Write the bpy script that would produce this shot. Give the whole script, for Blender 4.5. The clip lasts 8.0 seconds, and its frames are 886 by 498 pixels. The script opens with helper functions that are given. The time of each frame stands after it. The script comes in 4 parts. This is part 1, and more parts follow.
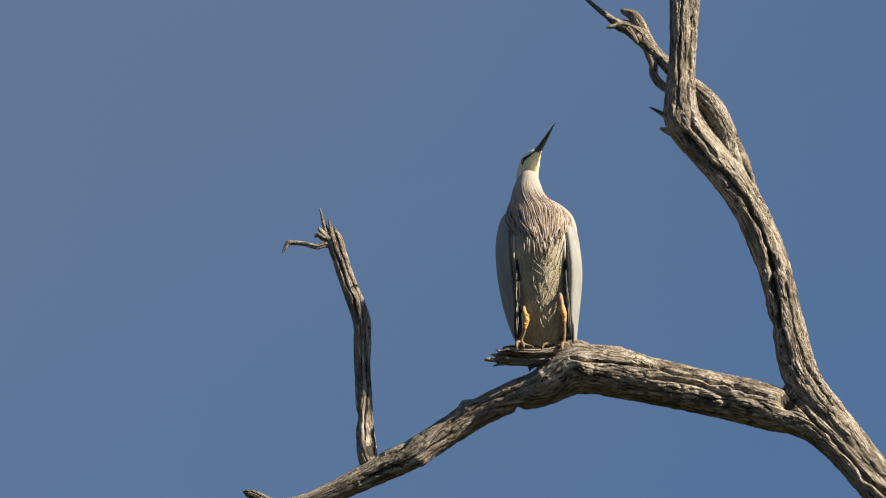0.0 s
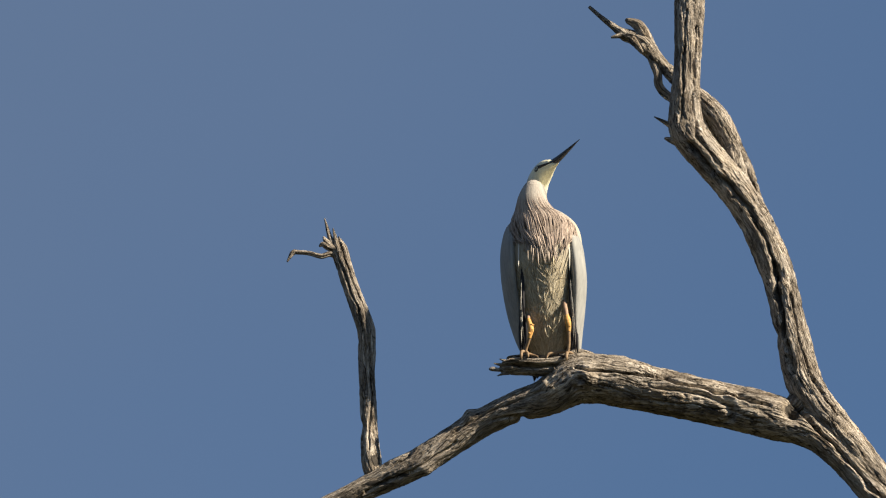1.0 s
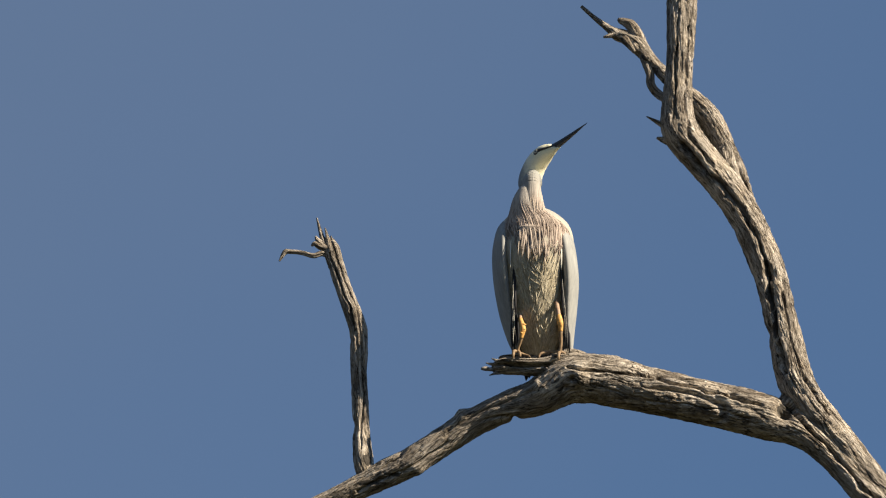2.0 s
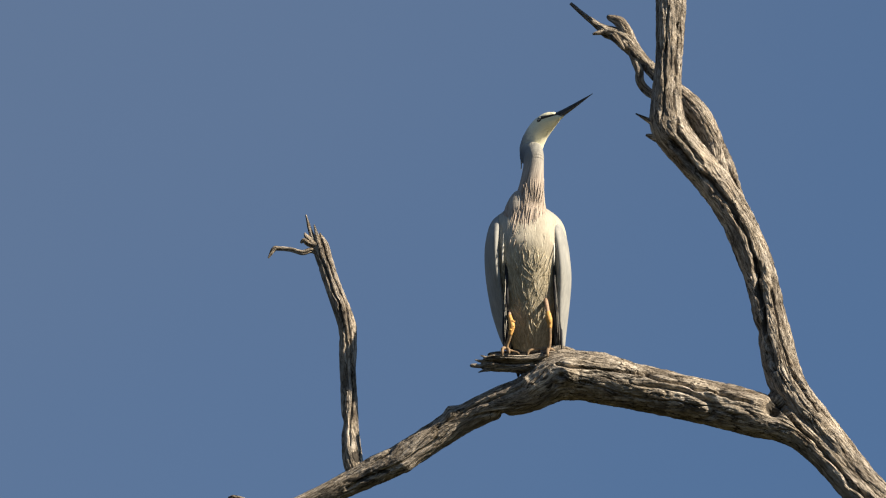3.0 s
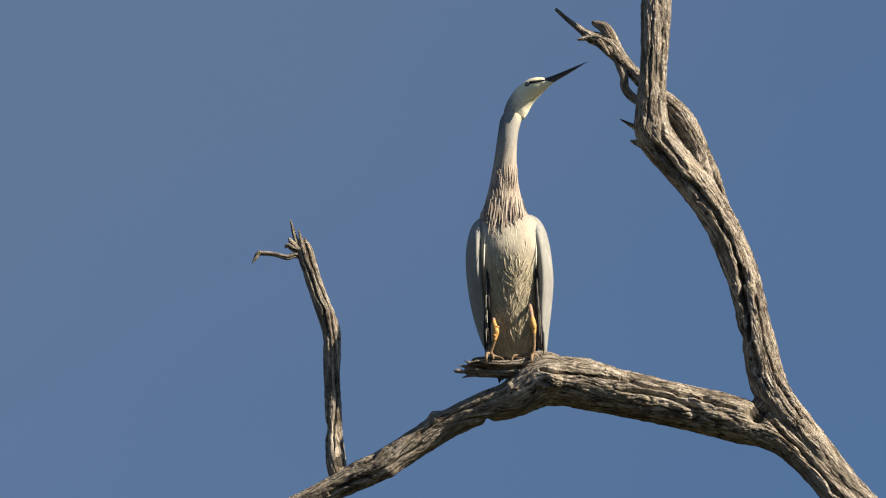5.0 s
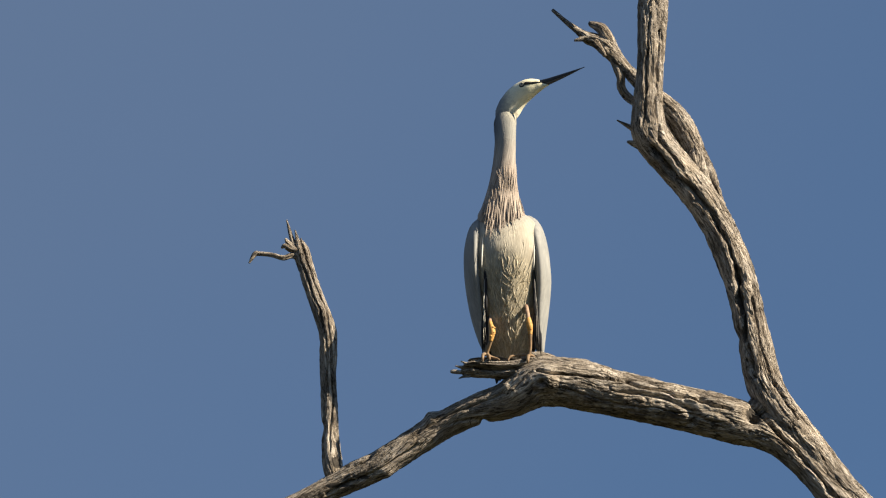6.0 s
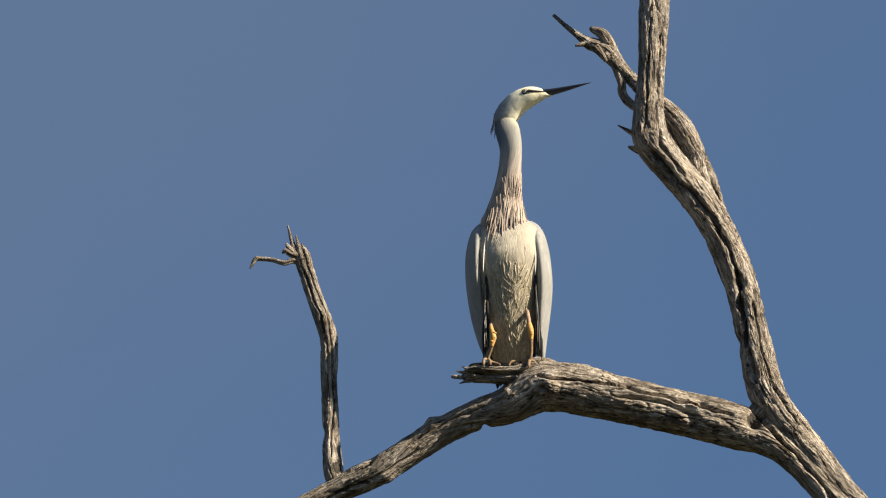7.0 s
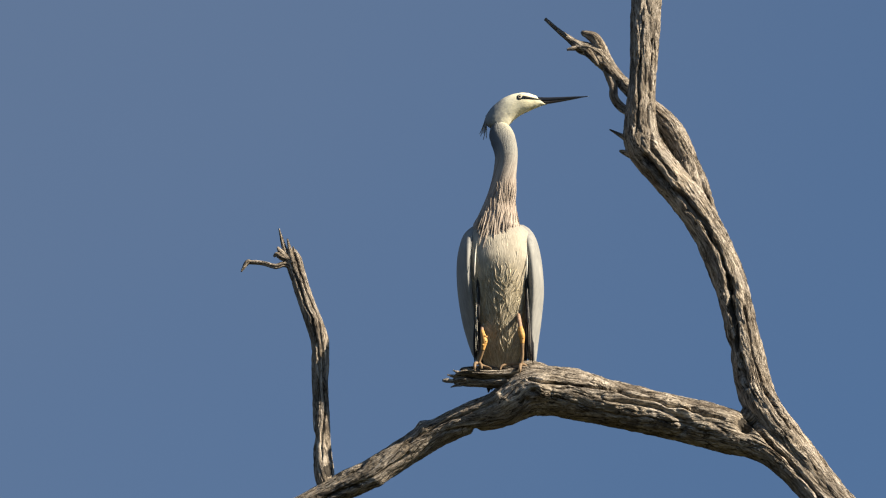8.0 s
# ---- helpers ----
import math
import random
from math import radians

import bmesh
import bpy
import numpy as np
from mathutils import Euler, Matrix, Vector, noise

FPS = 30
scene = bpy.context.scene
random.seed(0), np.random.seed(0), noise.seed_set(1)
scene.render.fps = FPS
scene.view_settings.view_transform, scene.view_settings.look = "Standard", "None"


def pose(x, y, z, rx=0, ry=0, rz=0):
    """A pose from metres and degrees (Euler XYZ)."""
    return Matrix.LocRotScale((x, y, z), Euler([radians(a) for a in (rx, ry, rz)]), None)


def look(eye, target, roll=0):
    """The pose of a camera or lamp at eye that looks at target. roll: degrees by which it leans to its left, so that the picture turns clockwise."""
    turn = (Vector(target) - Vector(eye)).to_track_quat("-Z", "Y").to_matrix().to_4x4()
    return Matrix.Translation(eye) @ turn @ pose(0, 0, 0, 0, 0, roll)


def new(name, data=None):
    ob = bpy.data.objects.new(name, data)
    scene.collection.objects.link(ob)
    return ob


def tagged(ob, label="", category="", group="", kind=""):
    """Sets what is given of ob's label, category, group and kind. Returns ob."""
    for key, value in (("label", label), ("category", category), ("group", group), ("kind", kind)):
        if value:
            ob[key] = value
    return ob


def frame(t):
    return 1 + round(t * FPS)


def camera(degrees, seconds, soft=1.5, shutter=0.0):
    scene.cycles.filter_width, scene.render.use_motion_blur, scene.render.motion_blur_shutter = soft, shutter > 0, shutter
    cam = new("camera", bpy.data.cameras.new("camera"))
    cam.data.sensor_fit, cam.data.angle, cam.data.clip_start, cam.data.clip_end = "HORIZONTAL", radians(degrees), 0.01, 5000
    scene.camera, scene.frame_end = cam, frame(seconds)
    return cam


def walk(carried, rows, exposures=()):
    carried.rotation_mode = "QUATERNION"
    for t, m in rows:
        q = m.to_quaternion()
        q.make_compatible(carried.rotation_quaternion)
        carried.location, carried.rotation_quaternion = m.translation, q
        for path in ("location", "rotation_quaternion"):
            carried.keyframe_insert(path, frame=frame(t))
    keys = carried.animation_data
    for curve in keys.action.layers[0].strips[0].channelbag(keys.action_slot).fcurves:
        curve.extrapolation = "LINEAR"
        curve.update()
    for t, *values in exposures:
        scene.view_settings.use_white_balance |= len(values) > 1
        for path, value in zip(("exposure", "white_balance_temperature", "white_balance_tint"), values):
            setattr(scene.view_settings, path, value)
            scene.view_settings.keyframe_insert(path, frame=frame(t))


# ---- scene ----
import functools

cam = camera(3.742, 8.0, soft=1.2)

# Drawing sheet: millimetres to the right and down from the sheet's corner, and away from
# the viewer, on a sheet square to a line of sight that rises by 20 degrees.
RISE = radians(20)
CENTRE = Vector((0, 24 * math.cos(RISE), 1.6 + 24 * math.sin(RISE)))
EYE = Vector((0, 0, 1.6))


def at(x, y, d=0.0):
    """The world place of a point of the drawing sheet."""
    far = 1 + d * math.cos(RISE) / 24000
    up = ((441 - y) * far + d * math.sin(RISE)) / math.cos(RISE)
    return CENTRE + Vector(((x - 784) * far, d, up)) / 1000


def aim(x, y, roll):
    return look(EYE, at(x, y), roll)


walk(cam, [
    (0.0, aim(784.0, 441.0, 0)),
    (0.5, aim(777.9, 431.7, 0.02)),
    (1.0, aim(775.9, 424.2, 0.045)),
    (1.5, aim(781.7, 423.1, 0.07)),
    (3.0, aim(809.2, 430.4, 0.09)),
    (3.5, aim(812.0, 426.1, 0.14)),
    (4.0, aim(817.9, 421.9, 0.17)),
    (4.5, aim(828.1, 421.0, 0.19)),
    (6.0, aim(843.2, 419.8, 0.285)),
    (6.5, aim(841.7, 415.0, 0.29)),
    (7.0, aim(841.5, 410.7, 0.31)),
    (7.5, aim(847.2, 406.2, 0.34)),
    (8.0, aim(856.9, 404.0, 0.395)),
])

# ---- light ----
SUN_SIDE, SUN_UP = 66, 32
sun_from = Vector((math.sin(radians(SUN_SIDE)) * math.cos(radians(SUN_UP)),
                   -math.cos(radians(SUN_SIDE)) * math.cos(radians(SUN_UP)),
                   math.sin(radians(SUN_UP))))
sun = new("sun", bpy.data.lights.new("sun", "SUN"))
sun.data.energy, sun.data.angle, sun.data.color = 6.5, radians(0.53), (1.0, 0.86, 0.66)
sun.matrix_world = look(sun_from * 50 + CENTRE, CENTRE)
scene.view_settings.exposure = 0.68


def link(tree, a, b):
    tree.links.new(a, b)


def node(tree, kind, **values):
    n = tree.nodes.new(kind)
    for key, value in values.items():
        n.inputs[key.replace("_", " ")].default_value = value
    return n


def sky_world():
    world = bpy.data.worlds.new("sky")
    scene.world = world
    world.use_nodes = True
    tree = world.node_tree
    tree.nodes.clear()
    out = tree.nodes.new("ShaderNodeOutputWorld")
    back = node(tree, "ShaderNodeBackground", Strength=0.0525)
    sky = tree.nodes.new("ShaderNodeTexSky")
    sky.sky_type, sky.sun_disc = "NISHITA", False
    sky.sun_elevation = radians(SUN_UP)
    sky.sun_rotation = radians(180 - SUN_SIDE)
    sky.altitude, sky.air_density, sky.dust_density, sky.ozone_density = 600, 1.0, 0.0, 5.0
    # a thin veil of high cloud that thickens to one side, in wide soft drifts
    spot = tree.nodes.new("ShaderNodeTexCoord")
    xyz = tree.nodes.new("ShaderNodeSeparateXYZ")
    cloud = node(tree, "ShaderNodeTexNoise", Scale=30.0, Detail=2.5, Roughness=0.45)
    veil = node(tree, "ShaderNodeMapRange", From_Min=-0.464, From_Max=-0.355, To_Min=0.63, To_Max=0.0)
    veil.interpolation_type = "SMOOTHSTEP"
    drift = node(tree, "ShaderNodeMapRange", From_Min=0.3, From_Max=0.7, To_Min=0.0, To_Max=0.10)
    soft = tree.nodes.new("ShaderNodeMath")
    link(tree, spot.outputs["Generated"], xyz.inputs["Vector"])
    link(tree, spot.outputs["Generated"], cloud.inputs["Vector"])
    slant = tree.nodes.new("ShaderNodeMath")
    slant.operation, slant.inputs[1].default_value = "MULTIPLY_ADD", -1.2
    link(tree, xyz.outputs["Z"], slant.inputs[0])
    link(tree, xyz.outputs["X"], slant.inputs[2])
    link(tree, slant.outputs[0], veil.inputs["Value"])
    link(tree, cloud.outputs["Fac"], drift.inputs["Value"])
    link(tree, veil.outputs["Result"], soft.inputs[0])
    link(tree, drift.outputs["Result"], soft.inputs[1])
    mix = tree.nodes.new("ShaderNodeMix")
    mix.data_type = "RGBA"
    mix.inputs["B"].default_value = (1.65, 2.36, 3.72, 1)
    link(tree, soft.outputs[0], mix.inputs["Factor"])
    link(tree, sky.outputs["Color"], mix.inputs["A"])
    link(tree, mix.outputs["Result"], back.inputs["Color"])
    link(tree, back.outputs["Background"], out.inputs["Surface"])


sky_world()


# ---- materials ----
def material(name, rough=0.7, spec=0.3):
    m = bpy.data.materials.new(name)
    m.use_nodes = True
    tree = m.node_tree
    b = tree.nodes["Principled BSDF"]
    b.inputs["Roughness"].default_value = rough
    b.inputs["Specular IOR Level"].default_value = spec
    return m, tree, b


def ramp(tree, source, stops):
    r = tree.nodes.new("ShaderNodeValToRGB")
    cr = r.color_ramp
    while len(cr.elements) < len(stops):
        cr.elements.new(0.5)
    for el, (p, c) in zip(cr.elements, stops):
        el.position, el.color = p, (*c, 1)
    link(tree, source, r.inputs["Fac"])
    return r.outputs["Color"]


def blend(tree, mode, fac, a, b):
    m = tree.nodes.new("ShaderNodeMix")
    m.data_type, m.blend_type = "RGBA", mode
    for slot, v in (("Factor", fac), ("A", a), ("B", b)):
        if isinstance(v, (int, float, tuple)):
            m.inputs[slot].default_value = v if not isinstance(v, tuple) else (*v, 1)
        else:
            link(tree, v, m.inputs[slot])
    return m.outputs["Result"]


def bumped(tree, b, height, strength, distance):
    n = node(tree, "ShaderNodeBump", Strength=strength, Distance=distance)
    link(tree, height, n.inputs["Height"])
    link(tree, n.outputs["Normal"], b.inputs["Normal"])


def stretched(tree, space, scale, loc=(0, 0, 0)):
    c = tree.nodes.new("ShaderNodeTexCoord")
    m = tree.nodes.new("ShaderNodeMapping")
    m.inputs["Scale"].default_value, m.inputs["Location"].default_value = scale, loc
    link(tree, c.outputs[space], m.inputs["Vector"])
    return m.outputs["Vector"]


def noise_tex(tree, vector, scale, detail=4.0, rough=0.55, warp=0.0):
    n = node(tree, "ShaderNodeTexNoise", Scale=scale, Detail=detail, Roughness=rough, Distortion=warp)
    link(tree, vector, n.inputs["Vector"])
    return n.outputs["Fac"]


def wood_material():
    m, tree, b = material("weathered_wood", 0.85, 0.18)
    # wavy grain: the along-and-round coordinates, bent sideways by a slow noise
    bend = noise_tex(tree, stretched(tree, "UV", (16, 45, 1), (4, 6, 0)), 1.0, 3, 0.6)
    sway = tree.nodes.new("ShaderNodeMath")
    sway.operation, sway.inputs[1].default_value, sway.inputs[2].default_value = "MULTIPLY_ADD", 0.012, -0.006
    link(tree, bend, sway.inputs[0])
    side = tree.nodes.new("ShaderNodeCombineXYZ")
    link(tree, sway.outputs[0], side.inputs["Y"])
    place = tree.nodes.new("ShaderNodeVectorMath")
    base = tree.nodes.new("ShaderNodeTexCoord")
    link(tree, base.outputs["UV"], place.inputs[0])
    link(tree, side.outputs[0], place.inputs[1])

    def along(scale, loc=(0, 0, 0)):
        n = tree.nodes.new("ShaderNodeMapping")
        n.inputs["Scale"].default_value, n.inputs["Location"].default_value = scale, loc
        link(tree, place.outputs["Vector"], n.inputs["Vector"])
        return n.outputs["Vector"]

    grain = noise_tex(tree, along((20, 190, 1)), 1.0, 5, 0.7, 0.4)
    lines = noise_tex(tree, along((24, 430, 1), (5, 2, 0)), 1.0, 4, 0.65, 0.4)
    fibre = noise_tex(tree, along((90, 850, 1)), 1.0, 3, 0.6, 0.2)
    stain = noise_tex(tree, along((12, 26, 1), (3, 1, 0)), 1.0, 5, 0.7, 0.8)
    fleck = noise_tex(tree, stretched(tree, "Object", (260, 260, 260)), 1.0, 4, 0.65)
    blotch = noise_tex(tree, stretched(tree, "Object", (22, 22, 22)), 1.0, 5, 0.65)
    check = noise_tex(tree, along((9, 85, 1), (7, 4, 0)), 1.0, 4, 0.6, 0.5)
    hairline = noise_tex(tree, along((26, 260, 1), (2, 9, 0)), 1.0, 4, 0.65, 0.5)
    c = ramp(tree, grain, [(0.28, (0.20, 0.172, 0.142)), (0.42, (0.41, 0.362, 0.305)), (0.54, (0.60, 0.54, 0.463)), (0.68, (0.84, 0.77, 0.675))])
    c = blend(tree, "MULTIPLY", 0.85, c, ramp(tree, lines, [(0.36, (0.30, 0.27, 0.24)), (0.44, (0.86, 0.85, 0.84)), (0.6, (1.1, 1.1, 1.1))]))
    cut = ramp(tree, check, [(0.478, (1, 1, 1)), (0.489, (0.07, 0.06, 0.05)), (0.498, (0.07, 0.06, 0.05)), (0.509, (1, 1, 1))])
    nick = ramp(tree, hairline, [(0.462, (1, 1, 1)), (0.488, (0.22, 0.19, 0.165)), (0.514, (1, 1, 1))])
    c = blend(tree, "MULTIPLY", 0.95, c, cut)
    c = blend(tree, "MULTIPLY", 0.75, c, nick)
    c = blend(tree, "MULTIPLY", 0.5, c, ramp(tree, fibre, [(0.38, (0.5, 0.49, 0.47)), (0.55, (1.05, 1.05, 1.05))]))
    c = blend(tree, "MULTIPLY", 0.75, c, ramp(tree, stain, [(0.36, (0.25, 0.215, 0.18)), (0.48, (0.76, 0.74, 0.71)), (0.60, (1.06, 1.06, 1.06))]))
    c = blend(tree, "MULTIPLY", 0.6, c, ramp(tree, fleck, [(0.36, (0.45, 0.42, 0.39)), (0.47, (0.95, 0.95, 0.95)), (0.62, (1.15, 1.15, 1.15))]))
    c = blend(tree, "MULTIPLY", 0.6, c, ramp(tree, blotch, [(0.38, (0.60, 0.60, 0.62)), (0.50, (0.94, 0.95, 0.97)), (0.64, (1.12, 1.07, 0.99))]))
    link(tree, c, b.inputs["Base Color"])
    h = blend(tree, "ADD", 0.7, lines, fibre)
    h = blend(tree, "ADD", 0.7, h, fleck)
    h = blend(tree, "ADD", 0.8, h, cut)
    h = blend(tree, "ADD", 0.5, h, nick)
    bumped(tree, b, h, 1.0, 0.003)
    return m


def plumage(name, dark, light, streak=(260, 260, 40), bump=0.35, rough=0.75, spread=0.0, islands=False):
    m, tree, b = material(name, rough, 0.15)
    barbs = noise_tex(tree, stretched(tree, "Object", streak), 1.0, 4, 0.6, 0.3)
    cloud = noise_tex(tree, stretched(tree, "Object", (45, 45, 22)), 1.0, 3)
    c = ramp(tree, barbs, [(0.3, dark), (0.7, light)])
    tone = ramp(tree, cloud, [(0.35, (0.84, 0.84, 0.85)), (0.65, (1.05, 1.04, 1.02))])
    c = blend(tree, "MULTIPLY", 0.8, c, tone)
    if spread:
        info = tree.nodes.new("ShaderNodeNewGeometry" if islands else "ShaderNodeObjectInfo")
        each = ramp(tree, info.outputs["Random Per Island" if islands else "Random"], [(0.0, (1 - spread,) * 3), (1.0, (1 + spread,) * 3)])
        c = blend(tree, "MULTIPLY", 1.0, c, each)
    link(tree, c, b.inputs["Base Color"])
    bumped(tree, b, barbs, bump, 0.0015)
    return m


def streaked_material(name, low_dark, low_light, top_dark, top_light, fade, nape=None):
    """Neck plumage with long streaks along the feathers, plainer towards the head (grain y, metres);
    nape: a slate back of the neck and a pale front, from this height on."""
    m, tree, b = material(name, 0.8, 0.12)
    streak = noise_tex(tree, stretched(tree, "UV", (230, 15, 1)), 1.0, 4, 0.6, 0.5)
    hair = noise_tex(tree, stretched(tree, "UV", (520, 40, 1), (1, 3, 0)), 1.0, 4, 0.65, 0.5)
    c = tree.nodes.new("ShaderNodeTexCoord")
    xyz = tree.nodes.new("ShaderNodeSeparateXYZ")
    link(tree, c.outputs["UV"], xyz.inputs["Vector"])
    up = node(tree, "ShaderNodeMapRange", From_Min=fade[0], From_Max=fade[1])
    link(tree, xyz.outputs["Y"], up.inputs["Value"])
    # feather streaks; low_dark also paints in the shade of gaps between plumes
    low = ramp(tree, streak, [(0.36, low_dark), (0.46, tuple((a + b2) / 2 for a, b2 in zip(low_dark, low_light))), (0.58, low_light)])
    top = ramp(tree, hair, [(0.3, top_dark), (0.7, top_light)])
    if nape:
        round_ = tree.nodes.new("ShaderNodeMath")
        round_.operation, round_.inputs[1].default_value = "DIVIDE", 0.03
        link(tree, xyz.outputs["X"], round_.inputs[0])
        wave = tree.nodes.new("ShaderNodeMath")
        wave.operation = "SINE"
        link(tree, round_.outputs[0], wave.inputs[0])
        wobble = tree.nodes.new("ShaderNodeMath")
        wobble.operation, wobble.inputs[1].default_value = "MULTIPLY_ADD", 0.8
        link(tree, hair, wobble.inputs[0])
        link(tree, wave.outputs[0], wobble.inputs[2])
        back = node(tree, "ShaderNodeMapRange", From_Min=-0.45, From_Max=1.25)
        link(tree, wobble.outputs[0], back.inputs["Value"])
        tone = ramp(tree, back.outputs["Result"], [(0.0, (0.30, 0.296, 0.268)), (0.4, (0.235, 0.238, 0.23)), (0.8, (0.13, 0.147, 0.168))])
        cream = ramp(tree, back.outputs["Result"], [(0.0, (0.56, 0.54, 0.42)), (0.42, (0.36, 0.355, 0.315)), (0.8, (0.14, 0.157, 0.178))])
        throat = node(tree, "ShaderNodeMapRange", From_Min=0.165, From_Max=0.21)
        link(tree, xyz.outputs["Y"], throat.inputs["Value"])
        tone = blend(tree, "MIX", throat.outputs["Result"], tone, cream)
        high = node(tree, "ShaderNodeMapRange", From_Min=nape[0], From_Max=nape[1])
        link(tree, xyz.outputs["Y"], high.inputs["Value"])
        top = blend(tree, "MIX", high.outputs["Result"], top, tone)
    col = blend(tree, "MIX", up.outputs["Result"], low, top)
    col = blend(tree, "MULTIPLY", 0.5, col, ramp(tree, hair, [(0.32, (0.72, 0.72, 0.72)), (0.6, (1.05, 1.05, 1.05))]))
    link(tree, col, b.inputs["Base Color"])
    h = blend(tree, "MIX", up.outputs["Result"], streak, hair)
    bumped(tree, b, h, 0.6, 0.0022)
    return m


def body_material():
    """Fine hair-like breast feathering, with the shade of the gaps painted olive-brown lower down."""
    m, tree, b = material("breast_plumage", 0.85, 0.1)
    hair = noise_tex(tree, stretched(tree, "UV", (520, 60, 1)), 1.0, 5, 0.65, 0.7)
    wide = noise_tex(tree, stretched(tree, "UV", (60, 30, 1)), 1.0, 4, 0.6, 0.5)
    c = tree.nodes.new("ShaderNodeTexCoord")
    xyz = tree.nodes.new("ShaderNodeSeparateXYZ")
    link(tree, c.outputs["UV"], xyz.inputs["Vector"])
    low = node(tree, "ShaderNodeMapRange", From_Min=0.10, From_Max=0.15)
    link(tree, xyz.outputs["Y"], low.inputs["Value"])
    col = ramp(tree, hair, [(0.30, (0.38, 0.35, 0.29)), (0.66, (0.51, 0.475, 0.395))])
    col = blend(tree, "MULTIPLY", 0.8, col, ramp(tree, wide, [(0.35, (0.80, 0.79, 0.77)), (0.62, (1.06, 1.06, 1.05))]))
    high = node(tree, "ShaderNodeMapRange", From_Min=0.06, From_Max=0.03)
    link(tree, xyz.outputs["Y"], high.inputs["Value"])
    col = blend(tree, "MIX", high.outputs["Result"], col, ramp(tree, hair, [(0.30, (0.27, 0.262, 0.238)), (0.66, (0.38, 0.365, 0.325))]))
    # its dark stop paints the shade between the loose belly feathers
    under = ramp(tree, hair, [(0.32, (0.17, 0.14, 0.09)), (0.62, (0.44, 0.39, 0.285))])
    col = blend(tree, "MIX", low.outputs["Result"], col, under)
    link(tree, col, b.inputs["Base Color"])
    bumped(tree, b, hair, 0.35, 0.0015)
    return m


def head_material():
    """White face and throat, grey crown edge and nape."""
    m, tree, b = material("head_plumage", 0.75, 0.15)
    c = tree.nodes.new("ShaderNodeTexCoord")
    xyz = tree.nodes.new("ShaderNodeSeparateXYZ")
    link(tree, c.outputs["Object"], xyz.inputs["Vector"])
    soft = noise_tex(tree, stretched(tree, "Object", (120, 120, 120)), 1.0, 3)
    along = tree.nodes.new("ShaderNodeMath")
    along.operation = "MULTIPLY_ADD"
    along.inputs[1].default_value = 1.0
    link(tree, xyz.outputs["X"], along.inputs[0])
    wob = tree.nodes.new("ShaderNodeMath")
    wob.operation = "MULTIPLY_ADD"
    wob.inputs[1].default_value, wob.inputs[2].default_value = 0.03, 0.040
    link(tree, soft, wob.inputs[0])
    link(tree, wob.outputs[0], along.inputs[2])
    span = node(tree, "ShaderNodeMapRange", From_Min=-0.01, From_Max=0.07)
    link(tree, along.outputs[0], span.inputs["Value"])
    col = ramp(tree, span.outputs["Result"], [(0.22, (0.25, 0.275, 0.30)), (0.40, (0.52, 0.51, 0.45)),
                                              (0.56, (0.88, 0.85, 0.68)), (1.0, (0.91, 0.86, 0.61))])
    fine = noise_tex(tree, stretched(tree, "Object", (300, 500, 500)), 1.0, 3)
    col = blend(tree, "MULTIPLY", 0.6, col, ramp(tree, fine, [(0.3, (0.82, 0.82, 0.8)), (0.6, (1.02, 1.02, 1.0))]))
    link(tree, col, b.inputs["Base Color"])
    bumped(tree, b, fine, 0.3, 0.001)
    return m


def plain(name, colour, rough=0.5, spec=0.4, scale=200.0, vary=0.25):
    m, tree, b = material(name, rough, spec)
    n = noise_tex(tree, stretched(tree, "Object", (scale, scale, scale)), 1.0, 3)
    lo = tuple(v * (1 - vary) for v in colour)
    hi = tuple(v * (1 + vary) for v in colour)
    link(tree, ramp(tree, n, [(0.3, lo), (0.7, hi)]), b.inputs["Base Color"])
    bumped(tree, b, n, 0.2, 0.0006)
    return m


def ground_material():
    m, tree, b = material("dry_grass_ground", 0.95, 0.1)
    n = noise_tex(tree, stretched(tree, "Object", (0.35, 0.35, 0.35)), 1.0, 6, 0.65)
    f = noise_tex(tree, stretched(tree, "Object", (9, 9, 9)), 1.0, 5, 0.7)
    c = ramp(tree, n, [(0.35, (0.026, 0.029, 0.013)), (0.65, (0.060, 0.053, 0.030))])
    c = blend(tree, "MULTIPLY", 0.7, c, ramp(tree, f, [(0.3, (0.5, 0.5, 0.5)), (0.7, (1.2, 1.2, 1.1))]))
    link(tree, c, b.inputs["Base Color"])
    bumped(tree, b, f, 0.5, 0.05)
    return m


WOOD = wood_material()
WING = plumage("wing_plumage", (0.245, 0.250, 0.245), (0.350, 0.354, 0.338), (240, 240, 26), 0.15, 0.75)
BODY = body_material()
NECK = streaked_material("neck_plumage", (0.20, 0.155, 0.13), (0.48, 0.41, 0.35), (0.27, 0.28, 0.275), (0.40, 0.40, 0.375), (0.085, 0.145), (0.105, 0.16))
MANTLE = streaked_material("mantle_plumage", (0.13, 0.10, 0.083), (0.46, 0.385, 0.325), (0.34, 0.315, 0.285), (0.47, 0.435, 0.39), (0.085, 0.03))
NAPE = plumage("upper_neck_plumage", (0.25, 0.262, 0.268), (0.36, 0.362, 0.352), (180, 180, 50), 0.15)
PLUME = plumage("plume_plumage", (0.235, 0.185, 0.155), (0.49, 0.41, 0.35), (500, 500, 30), 0.3, 0.8, 0.40)
NECK_PLUME = plumage("neck_plume_plumage", (0.28, 0.235, 0.20), (0.50, 0.435, 0.375), (500, 500, 30), 0.3, 0.8, 0.30)
TUFT = plumage("belly_tuft_plumage", (0.37, 0.325, 0.235), (0.63, 0.575, 0.45), (420, 420, 40), 0.3, 0.85, 0.24, True)
